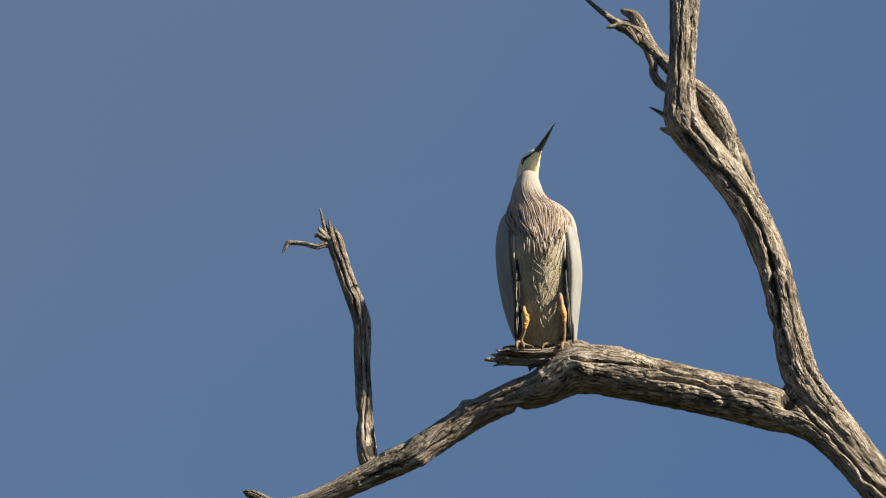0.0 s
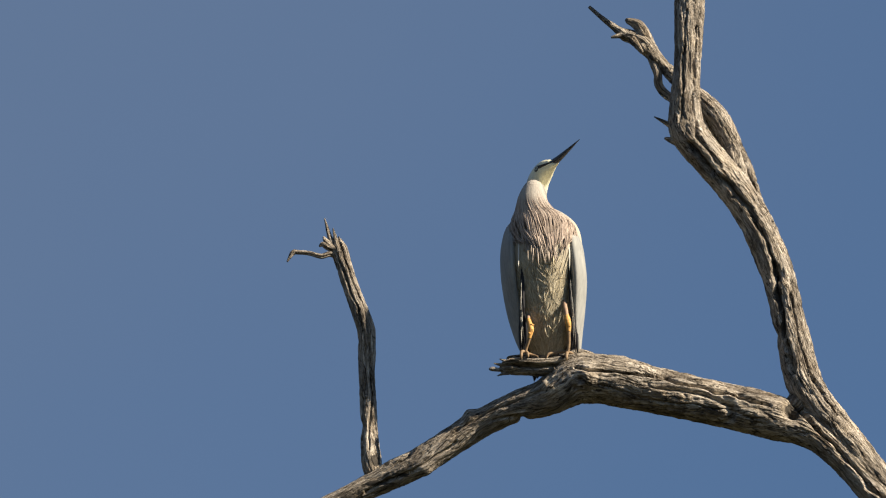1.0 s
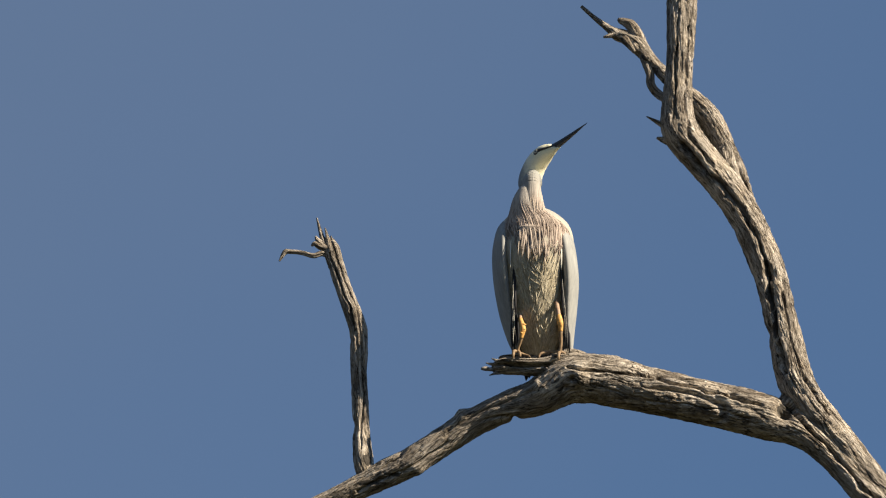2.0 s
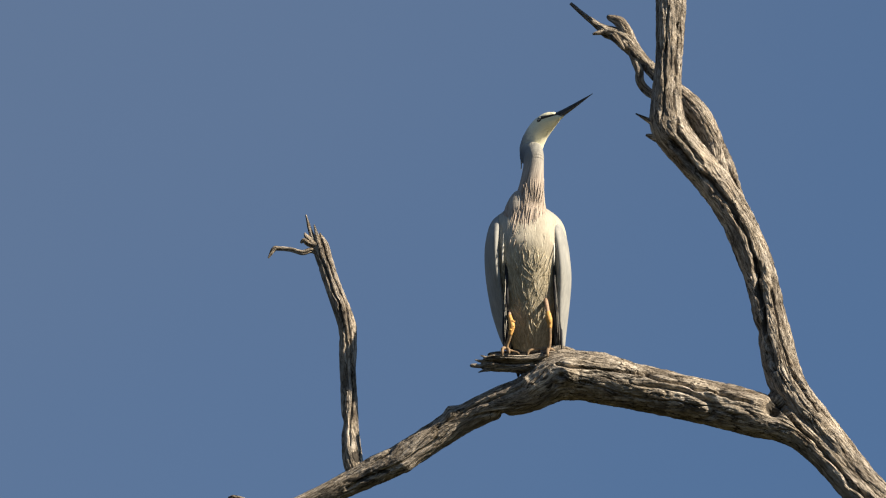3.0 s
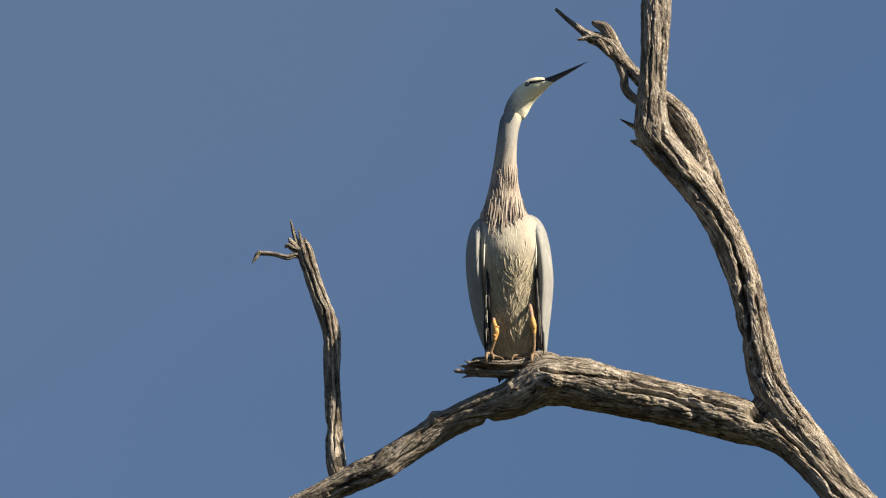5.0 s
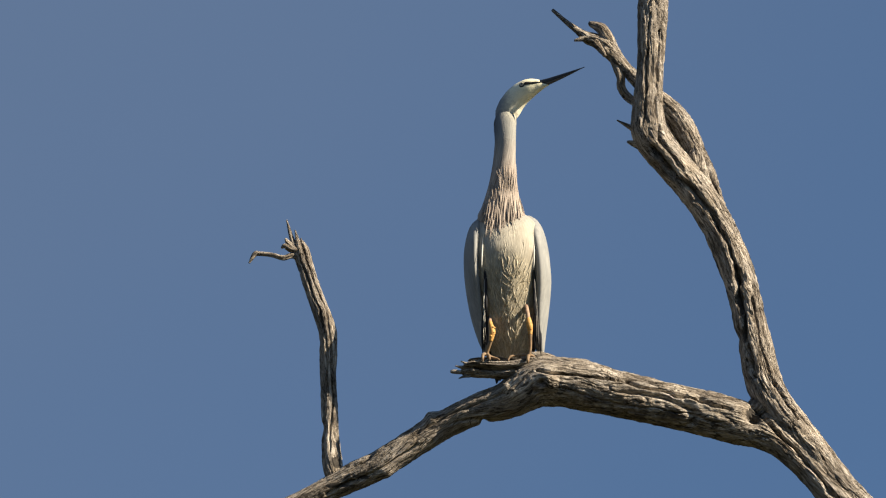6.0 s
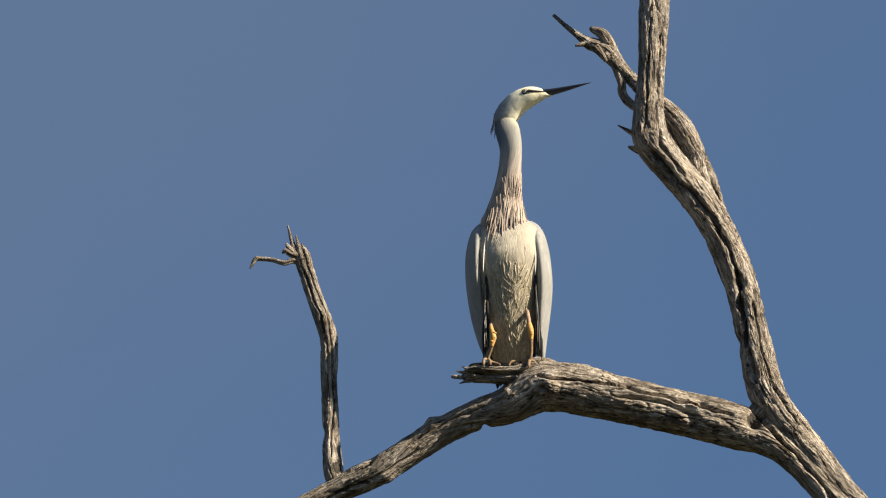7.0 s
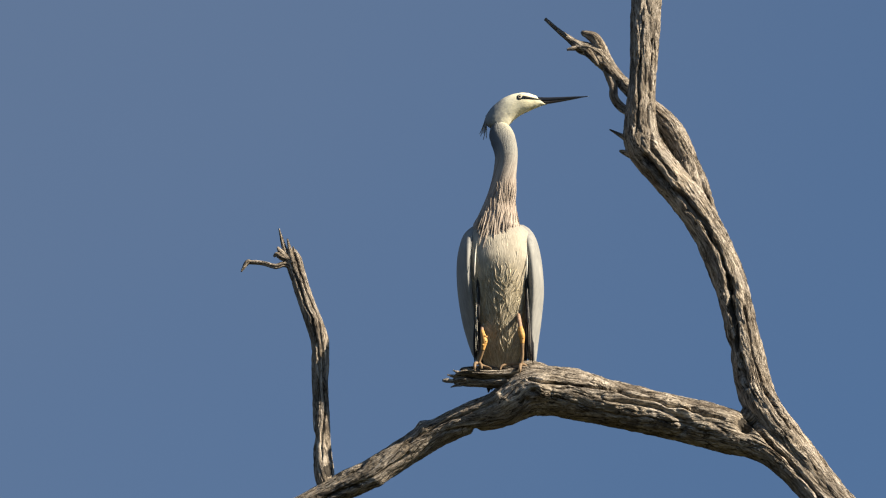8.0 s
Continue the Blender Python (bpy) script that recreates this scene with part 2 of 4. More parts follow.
BREAST = plumage("breast_feather_plumage", (0.40, 0.37, 0.305), (0.52, 0.485, 0.40), (520, 520, 40), 0.2, 0.85, 0.07, True)
FLIGHT = plumage("flight_feather_slate", (0.012, 0.012, 0.015), (0.035, 0.037, 0.044), (300, 300, 30), 0.3, 0.55)
EDGE = plumage("pale_feather_edge", (0.62, 0.61, 0.56), (0.78, 0.77, 0.70), (300, 300, 30), 0.2)
HEAD = head_material()
BILL = plain("horn_bill", (0.022, 0.023, 0.028), 0.32, 0.5)
BILL_LOW = plain("horn_bill_paler", (0.085, 0.072, 0.058), 0.4, 0.45)
LORE = plain("bare_lore_skin", (0.035, 0.034, 0.034), 0.55, 0.3)
SKIN = plain("leg_skin", (0.58, 0.325, 0.10), 0.6, 0.3, 260, 0.4)
THIGH = plain("thigh_skin", (0.36, 0.245, 0.17), 0.65, 0.25, 220, 0.3)
TOES = plain("toe_skin", (0.25, 0.17, 0.10), 0.6, 0.3, 160, 0.35)
IRIS = plain("pale_iris", (0.50, 0.47, 0.36), 0.2, 0.5)
PUPIL = plain("black_pupil", (0.006, 0.006, 0.006), 0.08, 0.6)
SOIL = ground_material()
# near-black wood colour, mostly painting the shade of hollows and cast shadows
DARK_PATCH = plain("dark_patch_wood", (0.06, 0.053, 0.045), 0.9, 0.15, 300, 0.5)


# ---- mesh makers ----
def grid_mesh(name, pts, mat, wrap=True, uv=None, caps=True):
    """A skin over a grid of points (rows x columns x 3); wrap closes the columns."""
    rows, cols = pts.shape[:2]
    verts = pts.reshape(-1, 3)
    i = np.arange(rows - 1)[:, None] * cols
    j = np.arange(cols if wrap else cols - 1)[None, :]
    k = (j + 1) % cols
    quads = np.stack([i + j, i + k, i + cols + k, i + cols + j], -1).reshape(-1, 4).tolist()
    if caps and wrap:
        quads.append(list(range(cols))[::-1])
        quads.append([(rows - 1) * cols + c for c in range(cols)])
    me = bpy.data.meshes.new(name)
    me.from_pydata(verts.tolist(), [], quads)
    if uv is not None:
        layer = me.uv_layers.new(name="grain")
        loops = np.empty(len(me.loops), dtype=np.int32)
        me.loops.foreach_get("vertex_index", loops)
        layer.data.foreach_set("uv", uv.reshape(-1, 2)[loops].astype(np.float32).ravel())
    me.polygons.foreach_set("use_smooth", [True] * len(me.polygons))
    me.materials.append(mat)
    me.update()
    return me


def part(name, me, parent, label="", kind=""):
    ob = new(name, me)
    ob.parent = parent
    return tagged(ob, label, kind=kind)


def curve_through(pts, step):
    """A smooth even row of points through the given ones (any number of values each)."""
    p = np.array(pts, float)
    p = np.vstack([2 * p[0] - p[1], p, 2 * p[-1] - p[-2]])
    out = []
    for a, b, c, d in zip(p, p[1:], p[2:], p[3:]):
        u = np.linspace(0, 1, 40, endpoint=False)[:, None]
        out.append(0.5 * (2 * b + (c - a) * u + (2 * a - 5 * b + 4 * c - d) * u ** 2 + (3 * b - a - 3 * c + d) * u ** 3))
    q = np.vstack(out + [p[-2:-1]])
    run = np.concatenate([[0], np.cumsum(np.linalg.norm(np.diff(q[:, :3], axis=0), axis=1))])
    n = max(4, int(run[-1] / step))
    s = np.linspace(0, run[-1], n)
    return np.stack([np.interp(s, run, q[:, k]) for k in range(q.shape[1])], -1), s


def frames_along(c):
    """Two sideways axes at each point of a row of points, without needless twist."""
    t = np.gradient(c, axis=0)
    t /= np.linalg.norm(t, axis=1)[:, None]
    side = np.zeros_like(c)
    v = np.cross(t[0], (0, 1, 0) if abs(t[0][1]) < 0.9 else (1, 0, 0))
    for i in range(len(c)):
        v = v - t[i] * (v @ t[i])
        v /= np.linalg.norm(v)
        side[i] = v
    return t, side, np.cross(t, side)


def lattice_noise(seed, s, th, per_s, around):
    """Smooth noise in -1..1 over a limb: per_s cells a metre along, 'around' cells round it."""
    rng = np.random.default_rng(seed)
    around = max(2, int(around))
    a = s * per_s + 5
    b = (th / (2 * math.pi) * around) % around
    g = rng.uniform(-1, 1, (int(a.max()) + 4, around))
    i, j = np.floor(a).astype(int), np.floor(b).astype(int)
    fa, fb = a - i, b - j
    fa, fb = fa * fa * (3 - 2 * fa), fb * fb * (3 - 2 * fb)
    i = np.clip(i, 0, g.shape[0] - 2)
    j0, j1 = j % around, (j + 1) % around
    return ((g[i, j0] * (1 - fb) + g[i, j1] * fb) * (1 - fa) + (g[i + 1, j0] * (1 - fb) + g[i + 1, j1] * fb) * fa)


def limb(name, sheet_points, parent, seed, around=240, step=0.0013, twist=1.2, crack=1.0, jag=0.0, bumps=(), label="", rough=1.0, splits=(), dark_patches=()):
    """A dead limb: a tapering tube with swellings, twisted fibres and open drying cracks.
    bumps: (x, y, reach, height) on the side towards the viewer, in sheet millimetres."""
    pts = [(*at(x, y, d), r / 1000) for x, y, d, r in sheet_points]
    c, s = curve_through(pts, step)
    r = np.maximum(c[:, 3], 0.0012)[:, None]
    c = c[:, :3]
    t, e1, e2 = frames_along(c)
    mean = float(np.median(r))
    ang = np.linspace(0, 2 * math.pi, around, endpoint=False)[None, :]
    S = np.repeat(s[:, None], around, 1)
    lean = twist * S + 0.3 * lattice_noise(seed + 9, S, ang * 0 + 1.0, 4, 3)
    th = (ang + lean + 0.10 * lattice_noise(seed + 8, S, ang + lean, 14, 5) + 0.035 * lattice_noise(seed + 23, S, ang + lean, 42, 9)
          + 0.02 * lattice_noise(seed + 14, S, ang + lean, 90, 17))
    girth = 2 * math.pi * mean
    body = (0.08 * lattice_noise(seed, S, th, 7, 3) + 0.026 * lattice_noise(seed + 1, S, th, 16, 6)
            + 0.010 * lattice_noise(seed + 15, S, th, 50, 9))
    rope = lattice_noise(seed + 2, S, th, 14, max(4, girth / 0.02))
    grain = lattice_noise(seed + 3, S, th, 40, max(6, girth / 0.008))
    fibre = lattice_noise(seed + 4, S, th, 80, max(8, girth / 0.004))
    v1 = lattice_noise(seed + 5, S, th, 5, max(4, girth / 0.034))
    v2 = lattice_noise(seed + 6, S, th, 13, max(6, girth / 0.013))
    v3 = lattice_noise(seed + 12, S, th, 22, max(8, girth / 0.0065))
    gate = np.clip(lattice_noise(seed + 7, S, th, 10, 4) * 2.4 + 0.5, 0, 1)
    deep = np.minimum(r * 0.25, 0.009) * crack
    slit = np.clip(lattice_noise(seed + 13, S, th, 28, 9) * 2.4 + 0.4, 0.0, 1)
    open_ = np.exp(-(v1 / 0.09) ** 2) * gate * deep * 1.2 + np.exp(-(v2 / 0.10) ** 2) * deep * 0.30 * slit + np.exp(-(v3 / 0.2) ** 2) * deep * 0.08
    fine = np.minimum(r * 0.06, 0.0019) * rough
    v4 = lattice_noise(seed + 16, S, th, 34, max(8, girth / 0.0042))
    pits = lattice_noise(seed + 17, S, th, 240, max(8, girth / 0.0035))
    flake = np.clip(lattice_noise(seed + 24, S, th, 70, max(6, girth / 0.016)) * 3, -1, 1)
    R = (r * (1 + body) + rope * fine * 0.35 + grain * fine * 0.3 + fibre * fine * 0.3 + pits * fine * 0.22 + flake * fine * 0.18
         - open_ - np.exp(-(v4 / 0.22) ** 2) * deep * 0.12)
    R = np.maximum(R, 0.0006)
    if jag:
        left = (s[-1] - s)[:, None]
        cut = jag * (0.5 + 0.5 * lattice_noise(seed + 11, S * 0, th, 1, 7))
        R = R * np.clip(left / np.maximum(cut, 1e-4), 0.12, 1) ** 0.6
    out = e1[:, None] * np.cos(ang)[..., None] + e2[:, None] * np.sin(ang)[..., None]
    for bx, by, reach, high in bumps:
        p = c[:, None] + out * R[..., None]
        o = np.array(at(bx, by, 0))
        sx = p[..., 0] - o[0]
        sy = (p[..., 2] - o[2]) * math.cos(RISE) - (p[..., 1] - o[1]) * math.sin(RISE)
        near = np.clip(-out[..., 1] * 3, 0, 1)
        R = R + high / 1000 * near * np.exp(-(sx ** 2 + sy ** 2) / (reach / 1000) ** 2)
    for deep_mm, wide, line in splits:
        p = c[:, None] + out * R[..., None]
        o = np.array(at(0, 0, 0))
        sx = (p[..., 0] - o[0]) * 1000
        sy = -((p[..., 2] - o[2]) * math.cos(RISE) - (p[..., 1] - o[1]) * math.sin(RISE)) * 1000
        sx = sx + 3.5 * lattice_noise(seed + 18, S, ang + 0 * S, 30, 5) + 1.5 * lattice_noise(seed + 25, S, ang + 0 * S, 90, 9)
        sy = sy + 3.5 * lattice_noise(seed + 19, S, ang + 0 * S, 30, 5) + 1.5 * lattice_noise(seed + 26, S, ang + 0 * S, 90, 9)
        gap = np.full(sx.shape, 1e9)
        for (x0, y0), (x1, y1) in zip(line, line[1:]):
            u = np.clip(((sx - x0) * (x1 - x0) + (sy - y0) * (y1 - y0)) / ((x1 - x0) ** 2 + (y1 - y0) ** 2), 0, 1)
            gap = np.minimum(gap, np.hypot(sx - x0 - u * (x1 - x0), sy - y0 - u * (y1 - y0)))
        width = wide * (0.5 + 0.7 * np.abs(lattice_noise(seed + 20, S, ang * 0 + 0 * S, 25, 3)))
        R = np.maximum(R - deep_mm / 1000 * np.clip(-out[..., 1] * 3, 0, 1) * np.exp(-(gap / width) ** 2), 0.0006)
    pts3 = c[:, None] + out * R[..., None]
    uv = np.stack([S + seed, th * mean], -1)
    me = grid_mesh(name, pts3, WOOD, True, uv)
    # ragged ovals that take the dark colour: sheet x, y and half sizes
    if dark_patches:
        me.materials.append(DARK_PATCH)
        o = np.array(at(0, 0, 0))
        sx = (pts3[..., 0] - o[0]) * 1000
        sy = -((pts3[..., 2] - o[2]) * math.cos(RISE) - (pts3[..., 1] - o[1]) * math.sin(RISE)) * 1000
        dark = np.zeros(sx.shape, bool)
        rag = 0.7 * lattice_noise(seed + 21, S, th, 60, 16) + 0.2 * lattice_noise(seed + 22, S, th, 30, 40)
        for x0, y0, rx, ry in dark_patches:
            dark |= ((sx - x0) / rx) ** 2 + ((sy - y0) / ry) ** 2 + rag < 1
        picks = np.zeros(len(me.polygons), dtype=np.int32)
        picks[:dark[:-1].size] = dark[:-1].ravel()
        me.polygons.foreach_set("material_index", picks)
    return part(name, me, parent, label)


# ---- ground ----
def ground():
    n, rings = 96, 60
    rad = np.concatenate([[0.01], 0.6 * 1.16 ** np.arange(rings)])
    ang = np.linspace(0, 2 * math.pi, n, endpoint=False)
    x, y = rad[:, None] * np.cos(ang), rad[:, None] * np.sin(ang) + CENTRE.y
    z = 0.05 * np.sin(x * 0.35) * np.cos(y * 0.28) * np.clip(rad[:, None] / 4, 0, 1)
    ob = new("ground", grid_mesh("ground", np.stack([x, y, z], -1), SOIL, True, None, False))
    tagged(ob, "dry grass and bare soil under the dead tree", "ground", kind="structure")


# ---- the dead tree ----
def dead_tree():
    tree = new("dead_tree")
    tree.location = at(1930, 9657, 60)
    tagged(tree, "bare dead eucalypt tree with cracked silver-grey limbs", "tree")
    bpy.context.view_layer.update()
    back = tree.matrix_world.inverted()
    made = []

    def add(*a, **k):
        made.append(limb(*a, **k))
        return made[-1]

    add("trunk", [(1610, 945, 8, 44), (1700, 1050, 6, 70), (1820, 1300, 20, 105), (1890, 1800, 40, 125), (1925, 3000, 60, 150),
                  (1935, 6000, 60, 190), (1930, 8800, 60, 235), (1930, 9500, 60, 300), (1930, 9720, 60, 380)], tree, 3, 96, 0.02, 0.3)
    add("perch_limb", [(1655, 995, 0, 42), (1556, 880, 0, 28), (1484, 797, 0, 26.5), (1425, 746, 0, 31), (1350, 718, 0, 39.5),
                       (1250, 695, 0, 38.5), (1150, 673, 0, 42), (1080, 656, 0, 46), (1015, 655, 2, 43), (960, 685, 15, 32),
                       (900, 704, 30, 27), (850, 727, 46, 26), (800, 758, 56, 27), (740, 796, 66, 27), (690, 820, 78, 26),
                       (640, 845, 88, 22), (590, 868, 94, 18), (540, 886, 96, 14), (490, 890, 95, 10), (455, 875, 94, 8),
                       (432, 868, 93, 6)], tree, 22, 270, 0.0013, 1.1, 1.0, 0.012,
        [(1030, 650, 16, 14), (1019, 653, 6, -16), (1008, 668, 4, -7), (1391, 712, 13, -26), (955, 660, 12, 4), (822, 716, 12, 8), (752, 822, 16, 9)],
        "arching grey limb on which the heron stands", 1.0,
        [(11, 2.8, [(1010, 632), (1060, 640), (1130, 645), (1200, 662), (1280, 678), (1350, 700)]), (15, 4.4, [(1392, 692), (1450, 752), (1480, 787), (1520, 832), (1560, 872)]),
         (5, 2.0, [(1050, 664), (1150, 692), (1250, 702), (1330, 722)]), (6, 2.2, [(800, 745), (850, 714), (900, 692), (950, 674)]), (10, 3.4, [(640, 850), (680, 832), (720, 815), (765, 788), (800, 765)])],
        # painted shade: the shadow low on the left, small cavities, the knot hole
        [(662, 838, 24, 5), (704, 823, 15, 4.5), (723, 805, 5, 4), (678, 803, 5, 4), (1390, 712, 14, 12)])
    add("upper_limb", [(1680, 985, 12, 42), (1567, 861, 10, 31), (1498, 773, 6, 29), (1440, 702, 0, 33), (1412, 650, 0, 33),
                       (1399, 600, 0, 31), (1386, 550, 0, 29.5), (1376, 500, 0, 29), (1363, 450, 0, 30), (1343, 400, 0, 30),
                       (1316, 350, 0, 30), (1280, 303, -4, 30), (1243, 260, -10, 31), (1212, 220, -14, 32), (1206, 185, -14, 28),
                       (1207, 145, -14, 25), (1211, 95, -14, 24), (1213, 45, -14, 25), (1215, 0, -14, 26), (1219, -70, -12, 26),
                       (1228, -220, 0, 23), (1236, -420, 20, 15)],
        tree, 33, 230, 0.0013, 1.6, 1.15, 0.03, [(1366, 470, 11, -14), (1372, 505, 9, -10), (1391, 712, 13, -30)], "tall twisted upright limb with long drying cracks", 1.0,
        [(15, 4.6, [(1215, 235), (1255, 290), (1300, 330), (1345, 400), (1360, 450), (1368, 510), (1375, 560), (1390, 640)]), (5, 2.0, [(1212, 0), (1205, 60), (1200, 120), (1197, 190)]),
         (7, 2.4, [(1228, 30), (1222, 100), (1220, 160), (1225, 220), (1265, 275)]), (6, 2.2, [(1390, 500), (1402, 580), (1425, 650), (1470, 715)])],
        # shade inside the long open crack and the knot hole, painted dark
        [(1362, 455, 5, 16), (1369, 505, 6, 30), (1377, 560, 4, 26), (1390, 712, 13, 12)])
    # the knot hole's dark inside is painted on as well as dented
    add("crotch_web", [(1340, 714, 4, 22), (1368, 716, 2, 27), (1392, 712, 2, 28), (1408, 690, 6, 24), (1410, 660, 12, 18), (1406, 630, 18, 8)], tree, 37, 120, 0.0012, 0.6, 1.0, 0.0,
        [(1391, 712, 12, -26)], "wood swelling round the dark knot hole in the fork", dark_patches=[(1390, 712, 14, 12)])
    add("rear_limb", [(1330, 345, 10, 14), (1304, 285, 24, 22), (1291, 240, 34, 20), (1272, 200, 36, 20), (1248, 168, 46, 19),
                      (1215, 140, 64, 17), (1185, 115, 78, 13), (1160, 88, 86, 12), (1136, 60, 88, 17), (1118, 48, 88, 14), (1100, 42, 88, 12),
                      # the small ovals are darker patches along this limb
                      (1084, 31, 88, 7), (1060, 13, 88, 4.5), (1036, -8, 88, 3)], tree, 45, 140, 0.0011, 3.0, 1.2, 0.0, [(1128, 66, 7, 5), (1152, 84, 8, 5), (1080, 40, 5, 3)], rough=2.4, dark_patches=[(1148, 88, 7, 8), (1164, 110, 6, 10), (1186, 128, 5, 8), (1110, 55, 6, 4)])
    add("snapped_end", [(1112, 50, 80, 9), (1122, 62, 76, 6), (1131, 74, 74, 2.5)], tree, 48, 48, 0.001, 1.0, 1.2)
    add("snapped_end", [(1096, 42, 84, 7), (1084, 45, 82, 4), (1075, 47, 82, 2)], tree, 49, 48, 0.001, 1.0, 1.2)
    add("hollow_wood", [(1325, 330, 24, 10), (1296, 285, 44, 13), (1272, 250, 56, 15), (1250, 215, 58, 15), (1232, 185, 54, 14), (1220, 160, 46, 10)], tree, 47, 120, 0.0012, 1.0, 1.3,
        label="hollowed wood between the two limbs")
    add("broken_stub", [(1145, 62, 84, 10), (1136, 42, 82, 11), (1126, 27, 82, 10.5), (1114, 20, 82, 7.5), (1100, 16, 82, 4)], tree, 51, 80, 0.001, 2, 1.5, 0.008, rough=2.2)
    add("side_twig", [(1204, 168, 58, 9), (1174, 150, 84, 8), (1160, 132, 84, 8), (1157, 110, 84, 8.5), (1146, 76, 86, 9)], tree, 57, 60, 0.0012, 2, 1.1)
    add("spur", [(1195, 212, -14, 8), (1172, 200, -16, 4.5), (1151, 189, -18, 1.2)], tree, 61, 40, 0.001, 2)
    add("spur", [(1195, 236, -14, 8), (1178, 230, -16, 5), (1169, 227, -18, 2)], tree, 62, 40, 0.001, 2)
    add("upright_stick", [(660, 844, 92, 8), (656, 830, 90, 15), (650, 800, 86, 18), (646, 750, 87, 17), (645, 700, 88, 17), (643, 650, 88, 16),
                          (641, 600, 88, 16), (640, 570, 88, 16.5), (631, 540, 88, 16), (616, 500, 88, 14.5), (600, 450, 88, 14.5),
                          (594, 430, 88, 15), (588, 416, 88, 13), (584, 405, 88, 9)], tree, 71, 150, 0.0011, 0.6, 0.95, 0.03,
        label="slim pale broken stick standing up from the limb",
        splits=[(6, 2.2, [(580, 400), (600, 470), (625, 540), (637, 580), (636, 640), (633, 760)]), (5, 1.8, [(590, 400), (612, 470), (640, 545), (646, 600), (650, 700), (646, 780)])],
        # cast shadow at the stick's foot, painted as a dark patch
        dark_patches=[(658, 797, 8, 13)])
    for n, line in enumerate(([(586, 432, 84, 7), (575, 402, 84, 4.5), (566, 370, 84, 1.2)], [(592, 432, 80, 7), (586, 408, 80, 4), (581, 388, 80, 1.2)],
                              [(600, 440, 84, 7), (596, 418, 84, 4), (591, 402, 84, 1.2)], [(604, 448, 92, 7), (601, 428, 92, 4), (598, 412, 92, 1.2)])):
        add("splinter", line, tree, 101 + n, 40, 0.001, 0.6, 1.4, label="pale upright splinter at the broken end")
    add("hooked_twig", [(592, 436, 86, 7), (575, 433, 82, 5), (560, 437, 80, 4.5), (540, 432, 80, 4), (520, 430, 80, 4),
                        (510, 431, 80, 4.5), (500, 447, 80, 1.5)], tree, 77, 40, 0.001, 2)
    add("knob", [(590, 426, 84, 8), (573, 421, 82, 6.5), (563, 416, 80, 5), (557, 420, 80, 2)], tree, 78, 48, 0.001, 2, 1.6, rough=2.5)
    add("knob", [(578, 420, 82, 6), (568, 410, 80, 4.5), (564, 403, 80, 2)], tree, 79, 48, 0.001, 2, 1.6, rough=2.5)
    add("perch_stub", [(1085, 652, 0, 24), (1040, 632, -8, 21), (1000, 633, -8, 18), (960, 634, -8, 16), (920, 633, -8, 15), (896, 633, -8, 14),
                       (884, 634, -8, 12.5), (876, 635, -9, 9)], tree, 83, 190, 0.0011, 1.5, 1.3, 0.012,
        [(895, 632, 7, 3), (975, 621, 8, -7)], "short broken stub under the heron's feet", 1.3,
        [(10, 3.0, [(884, 628), (930, 631), (975, 630), (1010, 634)]), (5, 1.6, [(905, 621), (940, 622), (985, 617)])])
    add("split_tip", [(884, 636, -10, 6), (874, 637, -12, 4.5), (866, 636, -13, 5), (860, 636, -13, 4), (857, 636, -13, 2)], tree, 85, 64, 0.0008, 1.0, 1.8, rough=3.0)
    for n, line in enumerate(([(890, 629, -14, 4.5), (876, 628, -16, 2.8), (866, 626, -17, 0.8)], [(892, 642, -12, 4.5), (880, 645, -14, 2.4), (872, 648, -14, 0.8)],
                              [(894, 624, -18, 4), (883, 621, -20, 2.4), (876, 618, -20, 0.8)])):
        add("splinter", line, tree, 111 + n, 40, 0.0008, 1.0, 1.6, label="short splinter at the broken stub", rough=2.0)
    add("splintered_edge", [(1070, 634, 4, 8), (1035, 616, -10, 9), (1000, 617, -20, 7.5), (965, 622, -24, 6), (930, 623, -26, 6), (905, 622, -26, 6.5), (888, 624, -24, 5), (876, 629, -22, 2)], tree, 89, 90, 0.001, 1.0, 1.8, 0.03,
        label="pale ragged splintered edge of the stub", rough=1.6)
    add("back_lip", [(1065, 636, 16, 10), (1035, 617, 16, 12), (1008, 609, 16, 10), (985, 613, 16, 8), (955, 615, 16, 7), (925, 616, 16, 7), (900, 616, 14, 5), (888, 617, 12, 3)], tree, 91, 90, 0.0012, 1.0, 1.6, 0.02)
    for ob in made:
        ob.data.transform(back)
    return tree


# ---- the heron ----
FOOT = at(958, 612, 0)


def local(x, y, d=0.0):
    """A sheet point in the heron's own space."""
    return at(x, y, d) - FOOT


